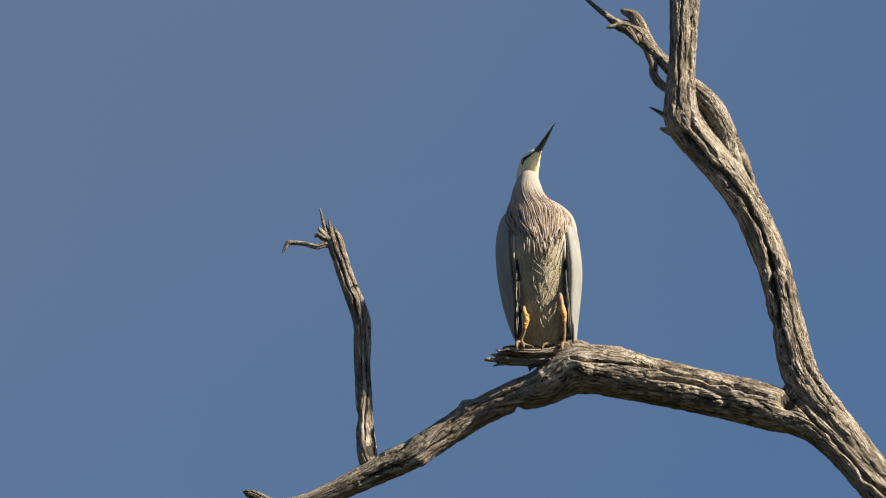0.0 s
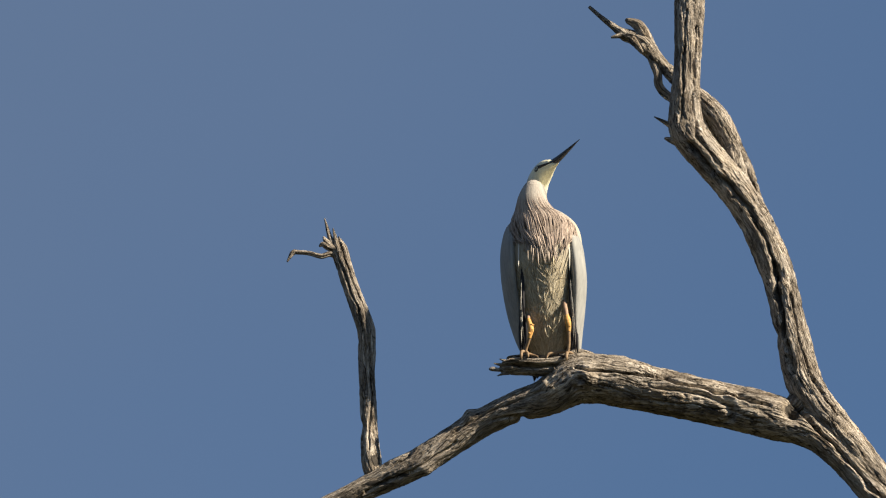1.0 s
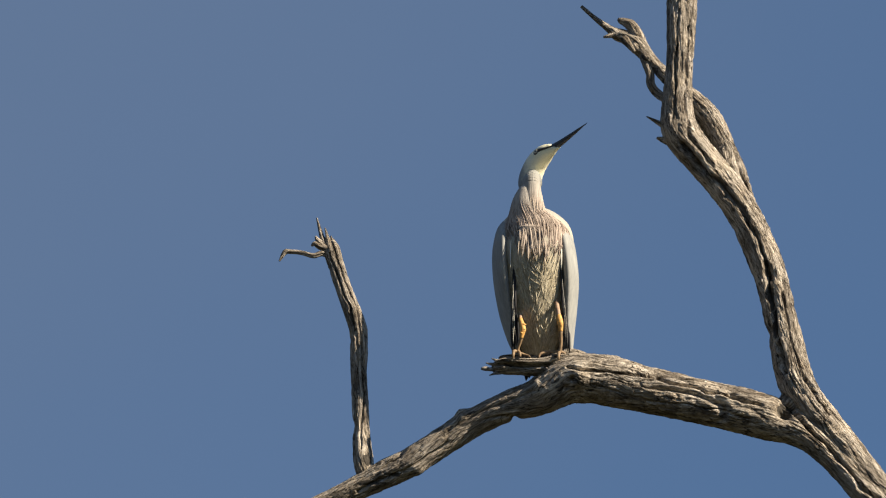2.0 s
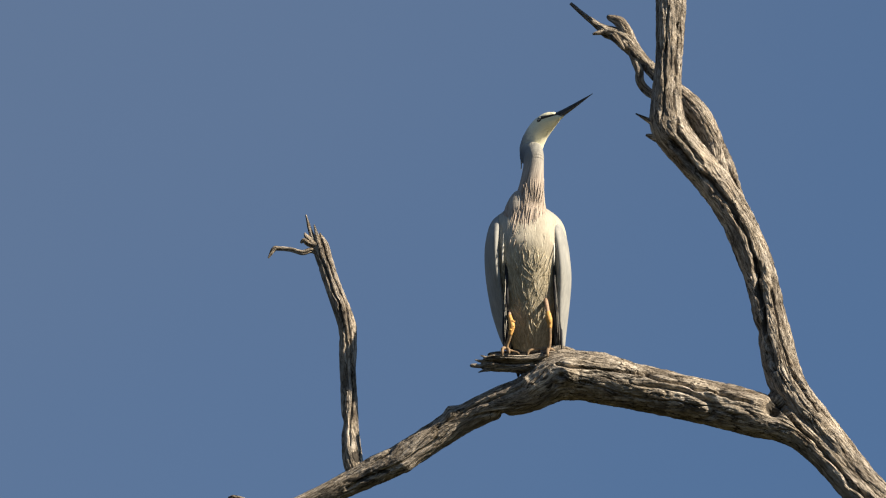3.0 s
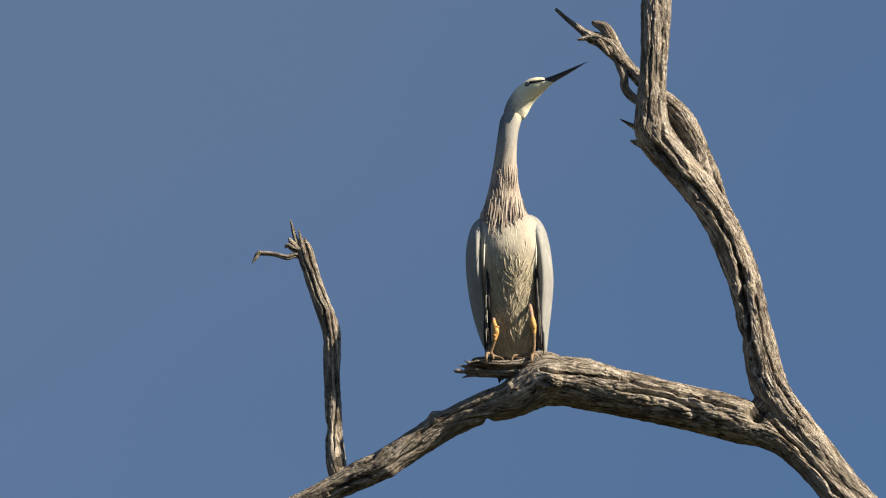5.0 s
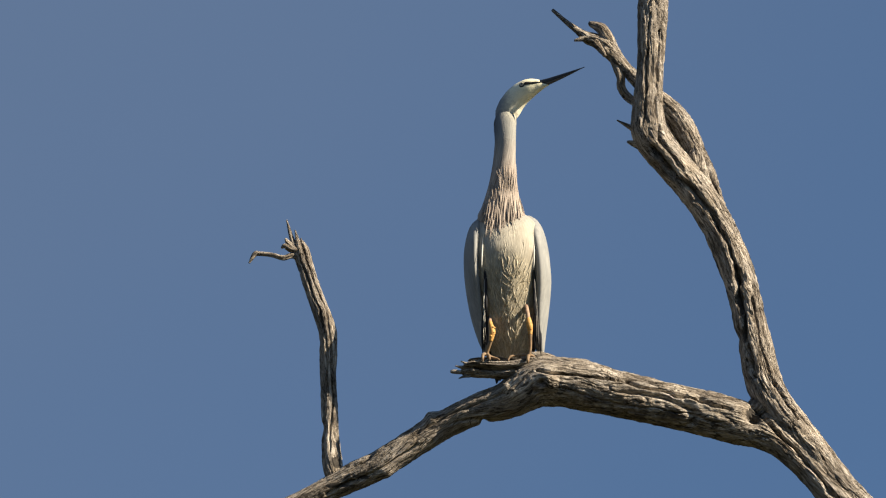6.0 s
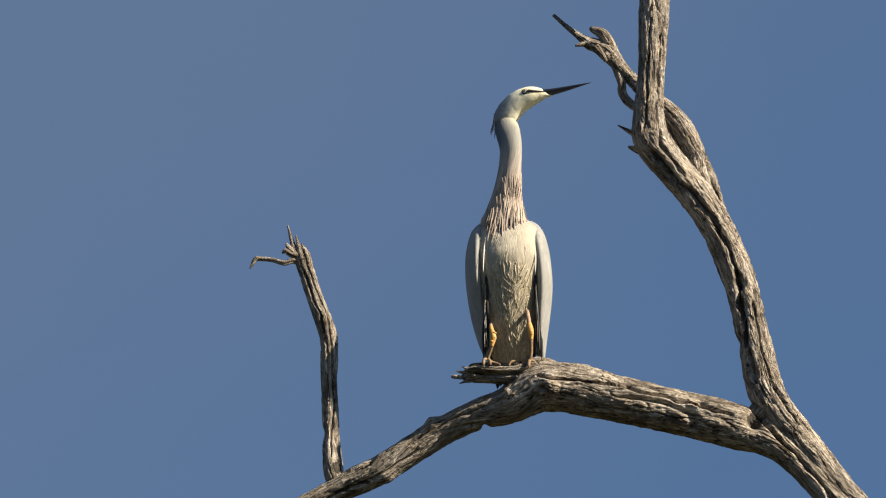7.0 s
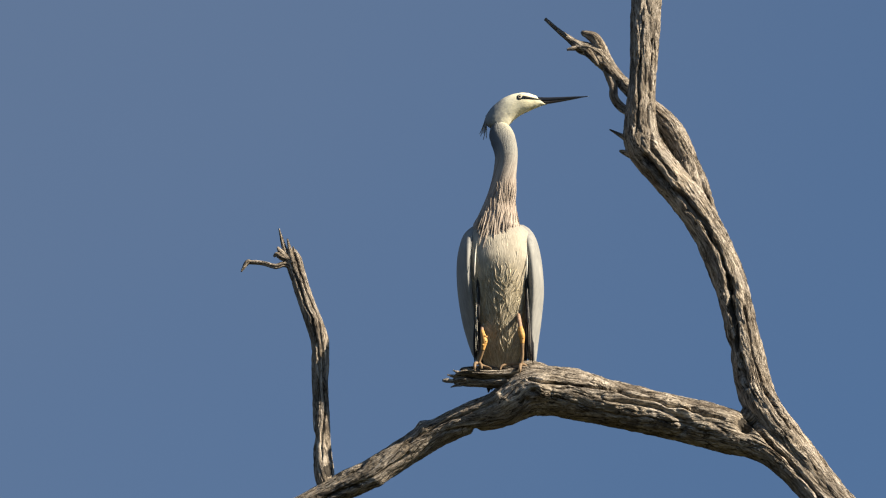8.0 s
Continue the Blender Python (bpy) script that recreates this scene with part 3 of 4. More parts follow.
def loft(name, rings, mat, cols=48, step=0.003, ruffle=0.0, seed=1):
    """A body of level oval rings: sheet (y, x, half width, d, half depth, turn in degrees)."""
    pts = []
    for y, x, hw, d, hd, turn in rings:
        c = local(x, y, d)
        pts.append((c.x, c.y, c.z, hw / 1000, hd / 1000, radians(turn)))
    c, s = curve_through(pts, step)
    ang = np.linspace(0, 2 * math.pi, cols, endpoint=False)[None, :]
    S = np.repeat(s[:, None], cols, 1)
    swell = 1 + ruffle * (lattice_noise(seed, S, ang + 0 * S, 30, cols / 3) + 0.6 * lattice_noise(seed + 1, S, ang + 0 * S, 60, cols / 1.6))
    a = np.maximum(c[:, 3:4], 0.0005) * np.cos(ang) * swell
    b = np.maximum(c[:, 4:5], 0.0005) * np.sin(ang) * swell
    co, si = np.cos(c[:, 5:6]), np.sin(c[:, 5:6])
    pts3 = np.stack([c[:, 0:1] + a * co - b * si, c[:, 1:2] + a * si + b * co, np.repeat(c[:, 2:3], cols, 1)], -1)
    uv = np.stack([(ang + 0 * S) * float(np.median(c[:, 3])), S], -1)
    return grid_mesh(name, pts3, mat, True, uv)


def tube(name, sheet_points, mat, cols=16, step=0.0015, flat=1.0, origin=True):
    pts = [(*(local(x, y, d) if origin else Vector((x, y, d)) / 1000), r / 1000) for x, y, d, r in sheet_points]
    c, s = curve_through(pts, step)
    t, e1, e2 = frames_along(c[:, :3])
    ang = np.linspace(0, 2 * math.pi, cols, endpoint=False)
    r = np.maximum(c[:, 3], 0.0002)[:, None, None]
    pts3 = c[:, None, :3] + r * (e1[:, None] * np.cos(ang)[None, :, None] + flat * e2[:, None] * np.sin(ang)[None, :, None])
    return grid_mesh(name, pts3, mat)


def blade_points(length, width, bow=0.1, n=6, point=0.35):
    """A feather: a thin leaf that hangs from its root along -z and faces -y, with a raised quill."""
    u = np.linspace(0, 1, n)
    w = width / 2 * np.minimum(1, (u + 0.03) / 0.42) * np.where(u > 1 - point, np.sqrt(np.maximum(0.004, (1 - u) / point)), 1)
    y = -bow * length * np.sin(u * math.pi * 0.9)
    th = np.full(n, max(0.0003, width * 0.09))
    z = -u * length
    return np.stack([np.stack([-w, y + th, z], -1), np.stack([0 * w, y - th * 1.6, z], -1), np.stack([w, y + th, z], -1),
                     np.stack([0 * w, y + th * 1.2, z], -1)], 1)


def blade(name, length, width, mat, bow=0.1, n=6, point=0.35):
    return grid_mesh(name, blade_points(length, width, bow, n, point), mat)


# the head: seconds, sheet x and y, yaw, pitch and roll in degrees
HEAD_ROWS = [
    (0.0, 935.4, 282.5, -66.2, 13.9, 22),
    (0.2, 937.6, 283.1, -80.5, 1.4, 6),
    (0.4, 937.9, 285.0, -81.0, 1.8, 6),
    (0.6, 939.2, 286.5, -81.7, 4.0, 5),
    (0.8, 942.7, 284.6, -80.7, 5.3, 5),
    (1.0, 951.9, 280.6, -57.0, 7.6, 14),
    (1.2, 953.4, 279.0, -54.7, 9.1, 12),
    (1.5, 957.3, 269.6, -52.3, 8.8, 10),
    (1.7, 961.0, 263.0, -50.1, 10.1, 8),
    (2.8, 977.5, 216.0, -43.1, 10.2, 4),
    (3.0, 989.1, 201.1, -45.1, 8.3, 4),
    (3.2, 989.4, 184.1, -42.1, 9.9, 4),
    (3.4, 999.6, 158.1, -41.4, 8.4, 4),
    (3.5, 1004.8, 148.1, -39.9, 7.7, 4),
    (3.6, 1009.3, 139.9, -38.9, 7.0, 4),
    (4.0, 1000.4, 135.1, -37.6, 7.7, 4),
    (4.5, 997.5, 130.8, -36.5, 7.7, 4),
    (5.8, 988.3, 127.9, -34.2, 7.0, 4),
    (6.0, 988.7, 128.9, -30.1, 6.1, 4),
    (6.5, 985.4, 130.4, -24.8, 4.2, 4),
    (7.0, 990.1, 132.5, -21.6, 1.5, 4),
    (7.5, 990.3, 133.0, -17.3, 0.6, 4),
    (8.0, 994.7, 135.9, -13.0, -2.4, 4),
]
# the bend of the neck: seconds, sheet x and y, and how far it is folded
BEND = [
    (0.0, 935, 331, 1.0), (0.4, 937, 331, 1.0), (0.8, 938, 331, 1.0), (1.0, 938, 330, 1.0), (1.5, 944, 325, 1.0), (1.7, 945, 321, 1.0),
    (2.8, 960, 285, 0.8), (3.0, 970, 275, 0.7), (3.2, 970, 257, 0.5), (3.4, 970, 240, 0.25), (3.6, 968, 232, 0.05), (4.0, 951, 236, 0.0),
    (4.5, 949, 236, 0.0), (5.8, 950, 234, 0.15), (6.5, 959, 237, 0.35), (7.0, 961, 240, 0.42), (8.0, 968, 243, 0.45),
]
# the root of the neck
ROOT = [
    (0.0, 948, 408), (1.0, 948, 408), (1.7, 948, 404), (2.8, 955, 399), (3.0, 958, 397), (3.2, 958, 389), (3.6, 950, 374), (4.0, 938, 372), (4.5, 942, 372),
    (5.8, 946, 372), (7.0, 950, 373), (8.0, 952, 374),
]
# the trunk of the body: sideways shift in millimetres and lean in degrees
SWAY = [
    (0.0, 0, 0), (1.0, 0, 0), (1.7, -1, 0), (2.8, 4, 0.3), (3.5, 6, 0.8), (3.75, -2, 0.2), (4.0, -9, -0.3), (4.5, -4, 0), (6.0, 2, 0.6), (7.0, 2, 0.9), (8.0, 2, 1.0),
]
# how far the loose shoulder feathers are drawn down, in millimetres, and their lean in degrees
DRAWN = [(0.0, 0, 0), (1.5, 0, 0), (1.7, 2, 0.3), (2.8, 16, 0.9), (3.0, 21, 0.8), (3.2, 40, 0.6), (3.6, 58, 0.2), (4.0, 62, 0), (8.0, 62, 0)]
NECK_R = [41, 42.4, 42.2, 41, 39, 37, 35, 33, 31, 29.2, 27.4, 25.8, 24.4, 23.1, 22, 20.9, 19.9, 19, 18.2, 17.5, 16.9, 16.4,
          16, 15.7, 15.5, 15.3, 15.2, 15.1, 15.1, 15.1, 15.2, 15.1, 14.4, 13, 10.5, 6]
BEND_AT = 21
# the neck is built of rings at even steps along the stations of NECK_R
RINGS = 61
STATION = 35 / 60
MOVES = []


def at_time(rows, t):
    ts = [r[0] for r in rows]
    return [float(np.interp(t, ts, [r[k] for r in rows])) for k in range(1, len(rows[0]))]


def head_pose(t):
    x, y, yaw, pitch, roll = at_time(HEAD_ROWS, t)
    fold = at_time(BEND, t)[2]
    p = local(x, y, -20 + 30 * fold)
    turn = Euler((0, 0, radians(yaw))).to_matrix() @ Euler((0, radians(-pitch), 0)).to_matrix() @ Euler((radians(roll), 0, 0)).to_matrix()
    return Matrix.Translation(p) @ turn.to_4x4()


def upright(p, way):
    """A pose at p whose z points along way and whose x keeps to the right."""
    z = way.normalized()
    y = z.cross(Vector((1, 0, 0))).normalized()
    x = y.cross(z)
    m = Matrix((x, y, z)).transposed().to_4x4()
    m.translation = p
    return m


def glide(a, b, ta, tb, u):
    """A point and its way on a smooth arc from a to b that leaves along ta and comes in along tb."""
    p = a * (2 * u ** 3 - 3 * u * u + 1) + ta * (u ** 3 - 2 * u * u + u) + b * (3 * u * u - 2 * u ** 3) + tb * (u ** 3 - u * u)
    way = a * (6 * u * u - 6 * u) + ta * (3 * u * u - 4 * u + 1) + b * (6 * u - 6 * u * u) + tb * (3 * u * u - 2 * u)
    return p, way


def neck_poses(t):
    kx, ky, fold = at_time(BEND, t)
    bx, by = at_time(ROOT, t)
    k = local(kx, ky, -20 - 8 * fold)
    b = local(bx, by, -5 - 18 * max(0, fold - 0.45) / 0.55)
    yaw = at_time(HEAD_ROWS, t)[2]
    head = head_pose(t)
    # stretched out, the neck stands upright under the nape; folded, it follows the head
    loose = min(1.0, max(0.0, (fold - 0.45) / 0.3))
    aside = min(1.0, max(0.0, (yaw + 40) / 22))
    o = head.translation
    back = math.sin(radians(-yaw))
    tall = o + Vector((-0.029 - 0.010 * aside, 0.050 * back, -0.043 + 0.016 * back))
    bent = head @ Vector((-0.041, 0, -0.042))
    bent.x += float(np.interp(fold, [0.7, 0.9, 1.0], [-0.006, 0, 0.004]))
    bent.y -= (bent.y - o.y) * 0.75 * fold
    h = tall.lerp(bent, loose)
    up_in = head @ Vector((-0.030, 0, -0.030)) - head @ Vector((-0.037, 0, -0.066))
    into = Vector((0.30 - 0.2 * aside, 0, 1)).normalized().lerp(up_in.normalized(), loose).normalized()
    run = (h - k).length
    at_bend = ((h - b).normalized() + (k - b).normalized() * 0.6).normalized()
    turn = (yaw + 90) * (1 - 0.6 * max(0, fold - 0.7) / 0.3)
    poses = []
    for n in range(RINGS):
        i = n * STATION
        if i <= BEND_AT:
            p, way = glide(b, k, Vector((0, -0.06, 0.5)) * (k - b).length, at_bend * (k - b).length, i / BEND_AT)
        else:
            p, way = glide(k, h, at_bend * run, into * run * 0.8, (i - BEND_AT) / (35 - BEND_AT))
        if way.z < 0.004:
            way = Vector((way.x, way.y, 0.004 + abs(way.z)))
        poses.append(upright(p, way) @ pose(0, 0, 0, 0, 0, turn * min(1, max(0, (i - 7) / 25))))
    return poses


def neck_width(i):
    return float(np.interp(i, range(len(NECK_R)), NECK_R)) / 1000


def ring_depth(i):
    """Depth of a neck ring, front to back, over its width."""
    return float(np.interp(i, [0, 10, 20, 28, 30.5, 33, 35], [0.92, 0.98, 1.42, 1.50, 1.38, 1.1, 0.9]))


def barrel(i, half=0.0085, cols=48):
    """One ring of neck plumage, z up, that runs on into its neighbours."""
    z = np.linspace(-half, half, 11)

    def reach(j):
        j = min(max(j, 0), len(NECK_R) - 1)
        return np.array([neck_width(j), neck_width(j) * ring_depth(j)])

    mine = reach(i)
    slope = (reach(i + 1) - reach(i - 1)) / ((min(i + 1, 35) - max(i - 1, 0)) * 0.0062)
    rad = mine + slope * z[:, None] - (6.0 if i < 16 else 11.0) * z[:, None] ** 2
    ang = np.linspace(0, 2 * math.pi, cols, endpoint=False)
    uv = np.stack([np.repeat((ang * 0.03)[None], len(z), 0), np.repeat(z[:, None], cols, 1) + i * 0.0063], -1)
    return grid_mesh("neck_ring", np.stack([rad[:, :1] * np.cos(ang), rad[:, 1:] * np.sin(ang), np.repeat(z[:, None], cols, 1)], -1), NECK, True, uv)


MANTLE_RINGS = [
    (303, 936, 5, -38, 5, 0), (307, 936, 12, -36, 13, 0), (316, 935, 18, -34, 20, 0), (330, 934, 24, -32, 25, 0), (345, 935, 29, -29, 30, 0), (360, 940, 38, -25, 35, 0),
    (368, 945, 47, -23, 38, 0), (376, 949, 53, -22, 41, 0), (388, 952, 57, -20, 44, 0), (402, 953, 56, -14, 42, 0), (416, 954, 48, -6, 34, 0), (430, 955, 34, 2, 24, 0),
]
# the skin along which the long breast plumes lie: mantle above, breast below
PLUME_RINGS = MANTLE_RINGS[:8] + [(390, 952, 60, -22, 44, 0), (410, 954, 63, -20, 47, 0), (432, 956, 65, -14, 56, 0), (470, 956, 61, -8, 57, 0), (500, 956, 55, -3, 50, 0)]
@functools.lru_cache(maxsize=None)
def ring_table(rings):
    return curve_through([(y, x, hw, d, hd) for y, x, hw, d, hd, turn in rings], 1.0)[0]


def ring_place(rings, y, a):
    """A place on a ringed body at sheet height y, a degrees round from the front, and the outward way."""
    table = ring_table(tuple(rings))
    x, hw, d, hd = [float(np.interp(y, table[:, 0], table[:, k])) for k in (1, 2, 3, 4)]
    n = Vector((math.sin(radians(a)) / hw, -math.cos(radians(a)) / hd, 0)).normalized()
    return local(x, y, d) + Vector((hw * math.sin(radians(a)), -hd * math.cos(radians(a)), 0)) / 1000, n


def laid_plume(rings, y0, y1, a0, a1, width, proud, n=9, mat=None, name="plume", wave=0.0, tip=0.0, ridge=0.08):
    """A soft pointed plume that lies along the skin of a ringed body from sheet height y0 to y1;
    wave bends it to and fro (degrees), tip lifts its end."""
    u = np.linspace(0, 1, n)
    half = width / 2 * np.minimum(1, (u + 0.12) / 0.4) * np.maximum(0.04, 1 - np.maximum(0, u - 0.35) / 0.65) ** 0.8
    lift = proud * np.minimum(1, u * 2.2) + tip * u ** 3
    pts = []
    for k in range(n):
        p, out = ring_place(rings, y0 + (y1 - y0) * u[k], a0 + (a1 - a0) * u[k] ** 1.2 + wave * math.sin(u[k] * 4.6))
        side = Vector((-out.y, out.x, 0))
        pts.append([p - side * half[k] + out * (lift[k] - 0.0006), p + out * (lift[k] + width * ridge),
                    p + side * half[k] + out * (lift[k] - 0.0006), p + out * (lift[k] - 0.0012)])
    return grid_mesh(name, np.array(pts), mat or PLUME)


def heron_mantle(bird):
    """The loose feathers of breast and shoulders that stand over the folded neck."""
    mantle = part("mantle", loft("mantle", MANTLE_RINGS, MANTLE, 120, 0.002, 0.004, 8), bird, "grey-buff shoulder feathers over the folded neck")
    MOVES.append((mantle, "mantle", 0))
    rng = random.Random(17)
    for k in range(210):
        a = 86 * (2 * ((k * 0.618034) % 1) - 1)
        low = (k + rng.random()) / 210
        y0 = 330 + 84 * low - 0.04 * abs(a)
        y1 = min(y0 + rng.uniform(40, 74), 478 - 0.62 * abs(a - 6) - rng.uniform(0, 30))
        part("plume", laid_plume(PLUME_RINGS, y0, max(y1, y0 + 20), a, a * rng.uniform(0.55, 0.8) + rng.uniform(-4, 4) + 3,
                                 rng.uniform(0.0016, 0.0030) + 0.0020 * low, rng.uniform(0.0001, 0.0009), 10, PLUME, "plume", rng.uniform(-2, 2), 0.0, 0.05), mantle)


def joined_plumes(name, mat, parent, rings, rows, label, ridge=0.05):
    """Many small feathers on a ringed body as one part: rows of (y0, y1, a0, a1, width, proud, wave, tip)."""
    bm = bmesh.new()
    for y0, y1, a0, a1, width, proud, wave, tip in rows:
        me = laid_plume(rings, y0, y1, a0, a1, width, proud, 8, mat, name, wave, tip, ridge)
        bm.from_mesh(me)
        bpy.data.meshes.remove(me)
    me = bpy.data.meshes.new(name)
    bm.to_mesh(me)
    bm.free()
    me.polygons.foreach_set("use_smooth", [True] * len(me.polygons))
    me.materials.append(mat)
    return part(name, me, parent, label, "stuff")


def heron_tufts(body):
    """Loose wavy belly feathers that run in towards the middle, and fine smooth ones on the breast."""
    rng = random.Random(29)
    rows = []
    for k in range(1500):
        a = 78 * (2 * ((k * 0.618034) % 1) - 1)
        low = (k + rng.random()) / 1500
        y0 = 438 + 152 * low + 16 * abs(a / 78) * (1 - low) + 0.6 * max(0, a - 20) * (1 - low)
        drift = 9 * math.sin(a * 0.13 + y0 * 0.045) + 6 * math.sin(a * 0.31 - y0 * 0.07)
        rows.append((y0, min(y0 + rng.uniform(15, 34), 624), a, a * rng.uniform(0.6, 0.85) + drift + rng.uniform(-4, 4), rng.uniform(0.0015, 0.0034),
                     rng.uniform(0.0, 0.0006) + (0.0010 if (k * 0.377) % 1 < 0.10 else 0), rng.uniform(-4, 4), rng.uniform(0.0, 0.0010)))
    joined_plumes("belly_feathers", TUFT, body, BODY_RINGS, rows, "loose wavy olive-buff belly feathers")
    rows = []
    for k in range(620):
        a = 82 * (2 * ((k * 0.618034) % 1) - 1)
        y0 = 366 + 96 * (k + rng.random()) / 620
        rows.append((y0, y0 + rng.uniform(14, 28), a, a * rng.uniform(0.88, 1.0) + rng.uniform(-3, 3), rng.uniform(0.002, 0.0045), rng.uniform(0.0, 0.0002), rng.uniform(-2, 2), 0.0001))
    joined_plumes("breast_feathers", BREAST, body, BODY_RINGS, rows, "smooth grey-buff breast feathers", 0.03)


def heron_neck(bird):
    rng = random.Random(7)
    sizes = [(0.066, 0.0038), (0.058, 0.0035), (0.049, 0.0032), (0.040, 0.0027), (0.032, 0.0022), (0.024, 0.0018)]
    plumes = [blade("plume", l, w, NECK_PLUME, 0.02, 8, 0.7) for l, w in sizes]
    for k in range(RINGS):
        i = k * STATION
        seg = part("neck_ring", barrel(i), bird)
        MOVES.append((seg, "neck", k))
        if k % 2 != 1 or not 2.0 < i < 16.5:
            continue
        r, deep = neck_width(i), neck_width(i) * ring_depth(i)
        slope = math.degrees(math.atan(max(0.0, neck_width(i - 2) * ring_depth(i - 2) - neck_width(i + 2) * ring_depth(i + 2)) / 0.0248))
        count = round(30 - 0.7 * i)
        for j in range(count):
            a = -98 + 196 * (j + 0.5 + rng.uniform(-0.45, 0.45)) / count
            near = abs(a - 4) / 98
            if near > min(0.86, 0.18 + 0.13 * (i - 2)):
                continue
            size = min(5, max(0, int((i - 4) / 3.4 + 2.6 * near * (1 if i < 12 else 0.3) + rng.uniform(-0.3, 0.9))))
            ca, sa = math.cos(radians(a)), math.sin(radians(a))
            skin = 1 / math.sqrt((sa / r) ** 2 + (ca / deep) ** 2)
            p = part("plume", plumes[size], seg)
            p.matrix_basis = (pose(0, 0, 0, 0, 0, a)
                              @ pose(0, -skin * 0.975, rng.uniform(-0.004, 0.004), -slope * (0.55 + 0.45 * ca) - max(0, 10 - i) * 1.3 - rng.uniform(-1, 3), 0.32 * a + rng.uniform(-5, 5), rng.uniform(-12, 12)))


HEAD_SHAPE = [
    # top x, z; bottom x, z; half width
    (46, -9.4, 46, -12.0, 1.2), (40, -7.4, 41, -13.2, 3.2), (33, -1.6, 34, -14.8, 5.3), (27, 4.0, 28.5, -17.2, 7.4), (22, 6.4, 23, -19, 9.0), (10, 10.2, 10, -24.5, 13.2), (-7, 10.6, -5, -32, 15.6), (-29, 4, -15, -40, 17.0),
    (-49, -10, -22, -48, 17.4), (-61, -25, -29, -53.5, 17.0), (-65, -38, -37, -55, 15.0), (-63, -46, -44, -55.5, 11), (-57, -51, -50, -54, 5),
]
def head_skin(x, z):
    """Half width of the head at a place of its side view, in millimetres."""
    best = 0.0
    for tx, tz, bx, bz, hw in curve_through(HEAD_SHAPE, 1.5)[0]:
        mx, mz, ax, az = (tx + bx) / 2, (tz + bz) / 2, (tx - bx) / 2, (tz - bz) / 2
        size = ax * ax + az * az
        up, off = ((x - mx) * ax + (z - mz) * az) / size, abs((x - mx) * az - (z - mz) * ax) / math.sqrt(size)
        if off < 1.5 and abs(up) < 1:
            best = max(best, hw * math.sqrt(1 - up * up))
    return best


def head_mesh():
    c, s = curve_through(HEAD_SHAPE, 0.9)
    ang = np.linspace(0, 2 * math.pi, 56, endpoint=False)[None, :]
    S = np.repeat(s[:, None], 56, 1)
    wide = 1 + 0.012 * lattice_noise(4, S / 1000, ang + 0 * S, 90, 20)
    mx, mz, ax, az = (c[:, :1] + c[:, 2:3]) / 2, (c[:, 1:2] + c[:, 3:4]) / 2, (c[:, :1] - c[:, 2:3]) / 2, (c[:, 1:2] - c[:, 3:4]) / 2
    up, side = np.cos(ang), np.sin(ang)
    return grid_mesh("head", np.stack([mx + ax * up * wide, c[:, 4:5] * side * wide, mz + az * up * wide], -1) / 1000, HEAD)


def heron_head(bird):
    # own space: x towards the bill's tip, z up, middle between the eyes
    def mm(*rows):
        return [(x, 0.0, z, r) for x, z, r in rows]

    head = part("head", head_mesh(), bird, "creamy white face with a slate-grey nape")
    MOVES.append((head, "head", 0))
    part("upper_bill", tube("upper_bill", mm((20, -3.8, 5.8), (31, -3.4, 5.6), (48, -3.4, 4.7), (75, -2.2, 3.4), (100, -0.6, 2.0), (121.5, 0.8, 0.5)), BILL, 24, 0.002, 0.68, False),
         head, "dark slate upper bill")
    part("lower_bill", tube("lower_bill", mm((20, -8.8, 5.2), (31, -8.3, 4.8), (50, -7.2, 3.7), (75, -4.9, 2.5), (98, -2.2, 1.4), (116, 0.1, 0.4)), BILL_LOW, 24, 0.002, 0.68, False),
         head, "paler lower bill")
    for side in (-1, 1):
        def lid(*rows):
            # rings about the eye's own axis, which leans up and a little forward: height over the skin, radius
            return [(0.13 * d, side * (head_skin(0, 0) + d), 0.41 * d, r) for d, r in rows]

        line = [(x, z, r, head_skin(x, z)) for x, z, r in ((38, -5.0, 1.0), (31, -3.6, 1.5), (26, -3.0, 1.9), (20, -2.4, 2.3), (12, -1.5, 2.9), (6, -0.7, 3.6))]
        part("lore", tube("lore", [(x, side * (w - 0.9), z, r) for x, z, r, w in line], LORE, 14, 0.001, 0.9, False), head, "bare dark skin before the eye")
        part("eye_ring", tube("eye_ring", lid((-2.6, 6.6), (-0.7, 6.2), (0.0, 5.2), (0.5, 3.8), (0.6, 0.4)), LORE, 24, 0.0003, 1, False), head, "dark ring round the eye")
        part("eye", tube("eye", lid((-0.6, 4.0), (0.55, 3.9), (1.0, 2.8), (1.25, 0.4)), IRIS, 20, 0.0003, 1, False), head, "pale yellow iris")
        part("pupil", tube("pupil", lid((0.3, 2.1), (1.1, 2.0), (1.45, 1.2), (1.55, 0.2)), PUPIL, 16, 0.0002, 1, False), head)
    crest = blade("crest_feather", 0.030, 0.0045, NAPE, 0.04, 6, 0.7)
    rng = random.Random(3)
    for k in range(8):
        c = part("crest_feather", crest, head)
        c.matrix_basis = pose(-0.063 - 0.0012 * (k % 3), 0.0016 * (k - 3.5), -0.030 - 0.004 * (k % 4), 0, 10 + 4 * (k % 3), 0) @ pose(0, 0, 0, rng.uniform(-12, 2), rng.uniform(-5, 5), 90)


